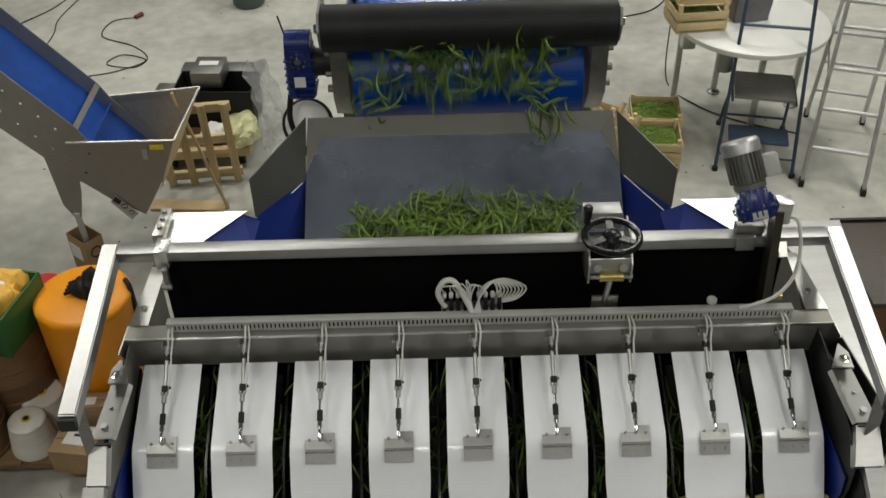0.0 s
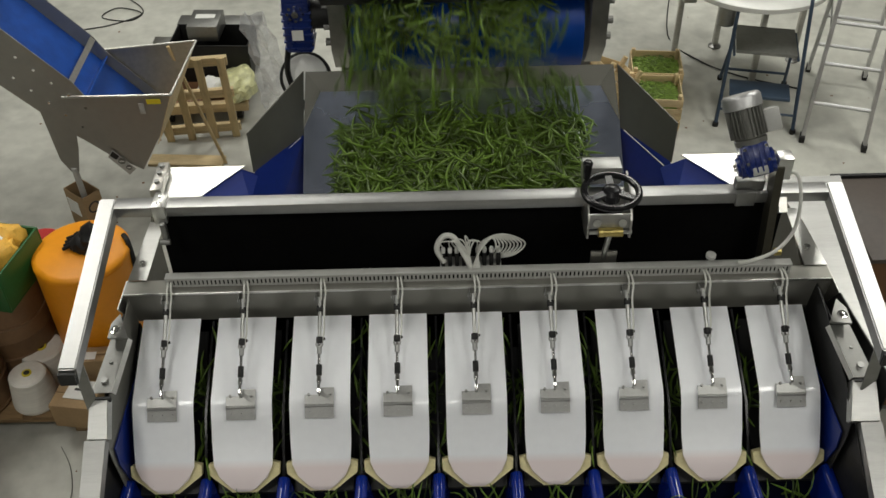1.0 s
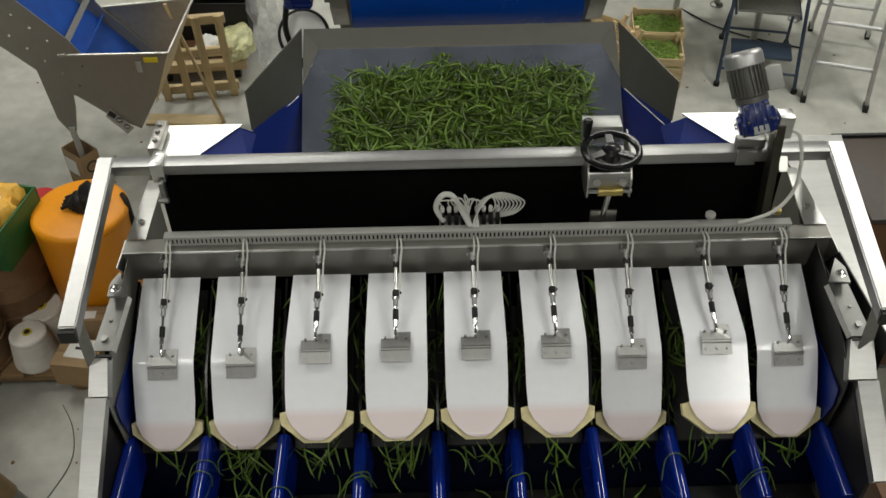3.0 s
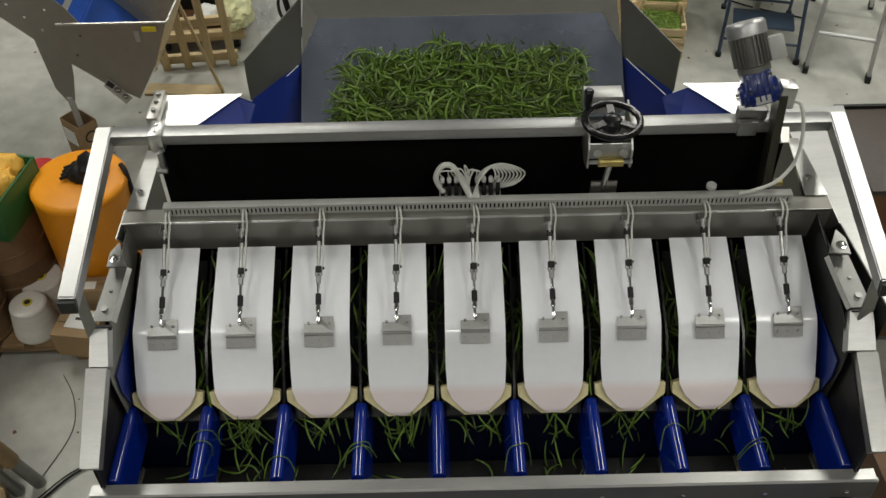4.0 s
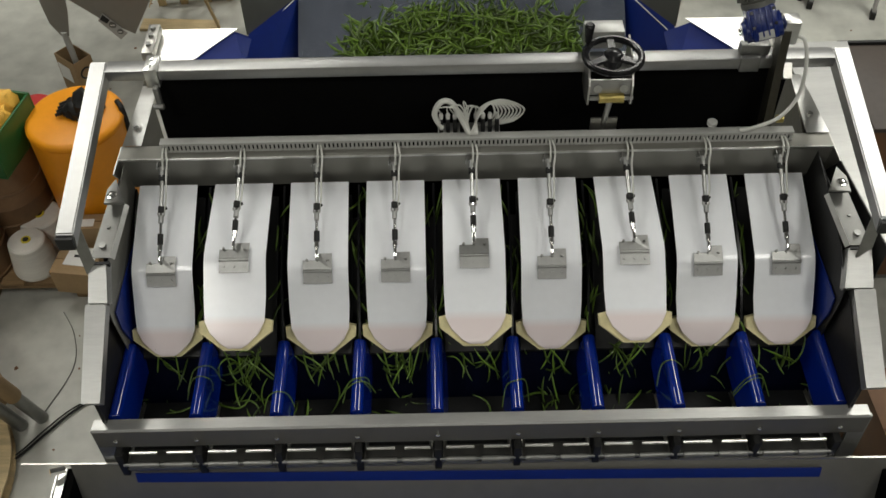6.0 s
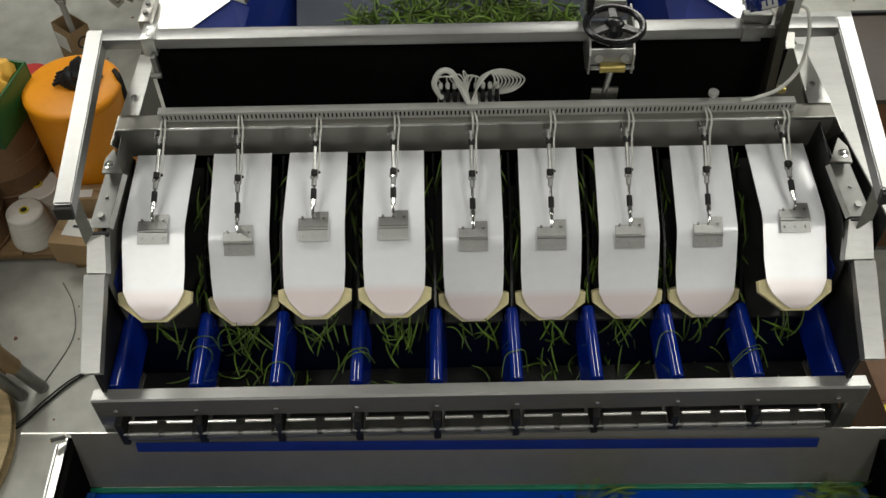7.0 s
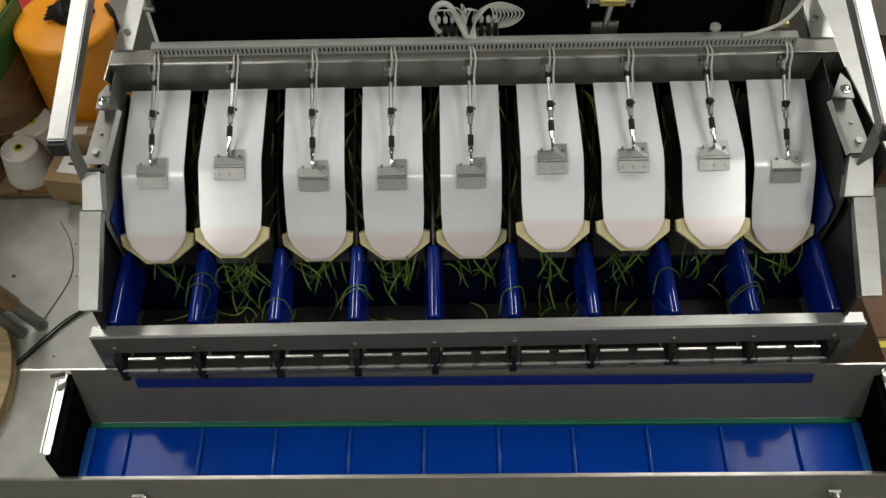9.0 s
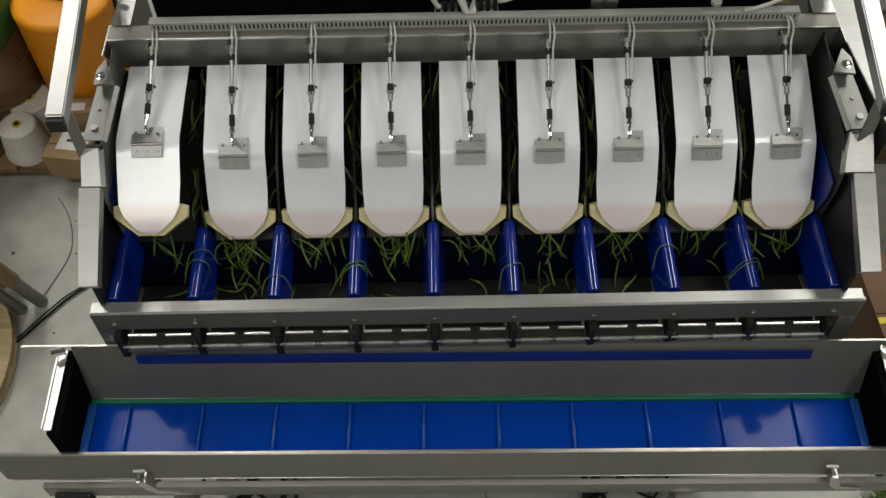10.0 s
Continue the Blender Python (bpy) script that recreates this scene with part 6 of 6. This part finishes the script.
def step_ladder():
    t = thing("step_ladder", "blue-grey steel step ladder with handrail", "ladder", pose(2.245, 5.79, 0, 0, 0, -13))
    def front(z):
        return -0.04 + 0.34 * z
    for s in (-1, 1):
        part("front_rail", cyl(B(), (s * 0.265, front(0.0), 0.0), (s * 0.215, front(1.30), 1.30), 0.013, seg=10), LADDER_B, t)
        part("rear_leg", cyl(B(), (s * 0.235, 0.60, 0.0), (s * 0.205, 0.40, 0.49), 0.012, seg=10), LADDER_B, t)
        part("seat_tube", cyl(B(), (s * 0.215, front(0.485), 0.485), (s * 0.215, 0.50, 0.485), 0.010, seg=8), LADDER_B, t)
        part("foot", cyl(B(), (s * 0.265, front(0.0), 0.0), (s * 0.265, front(0.0), 0.03), 0.021, seg=10), BLACK, t)
        part("foot", cyl(B(), (s * 0.235, 0.60, 0.0), (s * 0.235, 0.60, 0.03), 0.02, seg=10), BLACK, t)
    part("step", box(B(), (-0.205, 0.0, 0.225), (0.205, 0.20, 0.25), 0.004), LADDER_B, t, "blue-grey steel step")
    part("platform", box(B(), (-0.205, 0.13, 0.497), (0.205, 0.50, 0.520), 0.004), STEEL_D, t, "worn grey rubber platform")
    for z in (0.98, 1.29):
        hx = 0.265 - 0.05 * z / 1.3
        part("crossbar", cyl(B(), (-hx, front(z), z), (hx, front(z), z), 0.011, seg=10), LADDER_B, t)
    part("rear_brace", cyl(B(), (-0.225, 0.56, 0.12), (0.225, 0.56, 0.12), 0.010, seg=8), LADDER_B, t)
    part("front_brace", cyl(B(), (-0.255, front(0.12), 0.12), (0.255, front(0.12), 0.12), 0.009, seg=8), LADDER_B, t)


step_ladder()


def a_ladder():
    t = thing("folding_ladder", "aluminium folding ladder standing open", "ladder", pose(2.73, 5.54, 0, 0, 0, -19))
    top = (0.62, 2.0)
    for y0, m, h in ((0.0, 1, 2.0), (0.97, -1, 2.0)):
        for s in (-1, 1):
            p, q = Vector((s * 0.205, y0, 0)), Vector((s * 0.15, 0.50 + (0.03 * m), h))
            bm = B()
            d = (q - p).normalized()
            slab(bm, [p + Vector((-0.012, -0.03, 0)), p + Vector((-0.012, 0.03, 0)), q + Vector((-0.012, 0.03, 0)), q + Vector((-0.012, -0.03, 0))], 0.024)
            part("rail", bm, ALU, t)
            part("rubber_foot", box(B(), (s * 0.205 - 0.018, y0 - 0.036, 0), (s * 0.205 + 0.018, y0 + 0.036, 0.05), 0.004), BLACK, t)
        for k in range(1, 7):
            f = k * 0.27 / h
            y = y0 + (0.50 + 0.03 * m - y0) * f
            x = 0.205 - 0.055 * f
            part("rung", cyl(B(), (-x, y, k * 0.27), (x, y, k * 0.27), 0.014, seg=10), ALU, t)
    part("brace", cyl(B(), (-0.19, 0.20, 0.75), (-0.19, 0.78, 0.75), 0.006, seg=8), STEEL_D, t)


a_ladder()


def right_edge():
    t = thing("control_cabinet", "low brown and grey cabinet beside the machine", "cabinet", pose(2.20, 3.30, 0))
    part("cabinet_body", box(B(), (-0.28, -0.10, 0.05), (0.6, 0.45, 1.06), 0.006), RUST, t, "brown cabinet body")
    part("cabinet_top", box(B(), (-0.30, -0.12, 1.06), (0.62, 0.47, 1.085), 0.004), BOARD_D, t, "dark brown board top")
    part("back_rim", box(B(), (-0.30, 0.472, 1.06), (0.62, 0.49, 1.10), 0.003), BLACK, t)
    part("grey_shelf", box(B(), (-0.26, -0.50, 0.78), (0.6, -0.11, 0.81), 0.004), STEEL, t)
    for x, y in ((-0.24, -0.46), (0.55, -0.46)):
        part("shelf_leg", box(B(), (x - 0.015, y - 0.015, 0), (x + 0.015, y + 0.015, 0.78)), STEEL, t)
    part("plinth", box(B(), (-0.26, -0.08, 0.0), (0.58, 0.43, 0.05)), STEEL_D, t)
    b = carton("brown_box", pose(2.12, 2.10, 0, 0, 0, 3), 0.60, 0.60, 0.40, "large brown board box on the floor", material=RUST)
    part("yellow_tape", box(B(), (-0.30, -0.05, 0.406), (-0.10, -0.02, 0.409)), YELLOW_L, b)


right_edge()


# ---- what moves ----
LIFTS = [
    [(6.35, 7.93), (8.93, 10.5)],
    [(4.55, 6.2), (8.03, 9.12)],
    [(2.03, 3.0), (4.17, 5.30), (6.6, 7.95)],
    [(2.03, 3.0), (4.17, 5.30), (6.6, 7.95)],
    [(2.03, 3.0), (4.65, 6.1)],
    [(2.03, 3.0), (4.17, 5.25), (7.95, 9.12)],
    [(4.55, 6.1), (7.95, 9.12)],
    [(2.03, 3.1), (4.13, 5.48), (7.93, 9.12)],
    [(6.35, 7.93)]]
LIFT = 16.0


def lift_rows(spans):
    rows = [(0.0, 0.0)]
    for a, b in spans:
        rows += [(a, 0.0), (a + 0.13, 1.0), (b, 1.0), (b + 0.13, 0.0)]
    rows = [r for r in rows if r[0] <= 10.0]
    rows.append((10.0, rows[-1][1]))
    return rows


def belt_shift(t):
    pts = [(0, 0), (6.3, 0), (6.75, 0.574), (6.8, 0.674), (6.9, 1.014), (7.0, 1.354), (7.2, 1.764), (7.4, 2.234), (7.5, 2.334), (8.0, 2.334),
           (8.1, 2.464), (8.2, 2.894), (8.3, 3.304), (8.4, 3.714), (8.5, 4.134), (8.6, 4.444), (8.7, 4.569), (10, 4.569)]
    for (a, u), (b, v) in zip(pts, pts[1:]):
        if t <= b:
            return u + (v - u) * (t - a) / (b - a)
    return pts[-1][1]


def cleat_pose(s, loop):
    """Place along the belt's loop: top run, end roller, return run, end roller."""
    r = 0.05
    s = s % loop
    top, turn = 2 * BX, math.pi * r
    if s < top:
        return pose(-BX + s, 0, BELT_Z)
    s -= top
    if s < turn:
        a = s / r
        return pose(BX + r * math.sin(a), 0, BELT_Z - r + r * math.cos(a), 0, math.degrees(a), 0)
    s -= turn
    if s < top:
        return pose(BX - s, 0, BELT_Z - 2 * r, 0, 180, 0)
    a = math.pi + (s - top) / r
    return pose(-BX + r * math.sin(a), 0, BELT_Z - r + r * math.cos(a), 0, math.degrees(a), 0)


def motions():
    py, pz = FLAP_PIVOT
    hx = Vector((0, -0.281, -0.077))
    for f, (c, r), spans, x in zip(FLAPS, CYLS, LIFTS, LANES):
        fr, cr, rr = [], [], []
        for t, k in lift_rows(spans):
            a = -LIFT * k
            fr.append((t, pose(x, py, pz, a, 0, 0)))
            tip = pose(x, py, pz, a, 0, 0) @ hx
            eye = Vector((x, 2.392, 1.695))
            d = (tip - eye)
            tilt = math.degrees(math.atan2(d.y, -d.z))
            cr.append((t, pose(x, eye.y, eye.z, tilt, 0, 0)))
            base = tip - d.normalized() * 0.19
            rr.append((t, pose(x, base.y, base.z, tilt, 0, 0)))
        walk(f, fr)
        walk(c, cr)
        walk(r, rr)
    for i, d in enumerate(DOORS):
        x = LANES[i]
        shut, swung = pose(x, 1.605, 1.105), pose(x, 1.605, 1.105, -98, 0, 0)
        half = pose(x, 1.605, 1.105, -50, 0, 0)
        rows = [(0.0, shut)]
        if i in (0, 3, 8):
            rows += [(6.13, shut), (6.2, half), (6.27, swung), (6.4, swung), (6.47, half), (6.55, shut)]
        if i in (1, 5, 6, 7):
            rows += [(7.67, shut), (7.73, half), (7.8, swung), (7.92, swung), (7.98, half), (8.05, shut)]
        rows.append((10.0, shut))
        walk(d, rows)
    loop = 4 * BX + 2 * math.pi * 0.05
    n = len(CLEATS)
    for k, c in enumerate(CLEATS):
        s0 = 0.195 + k * loop / n
        rows, i = [], 0
        for i in range(0, 301):
            t = i / 30
            if t == 0 or t == 10 or 6.25 < t < 7.55 or 7.95 < t < 8.75:
                rows.append((t, cleat_pose(s0 + belt_shift(t), loop)))
        walk(c, rows)
    beans_move()


motions()
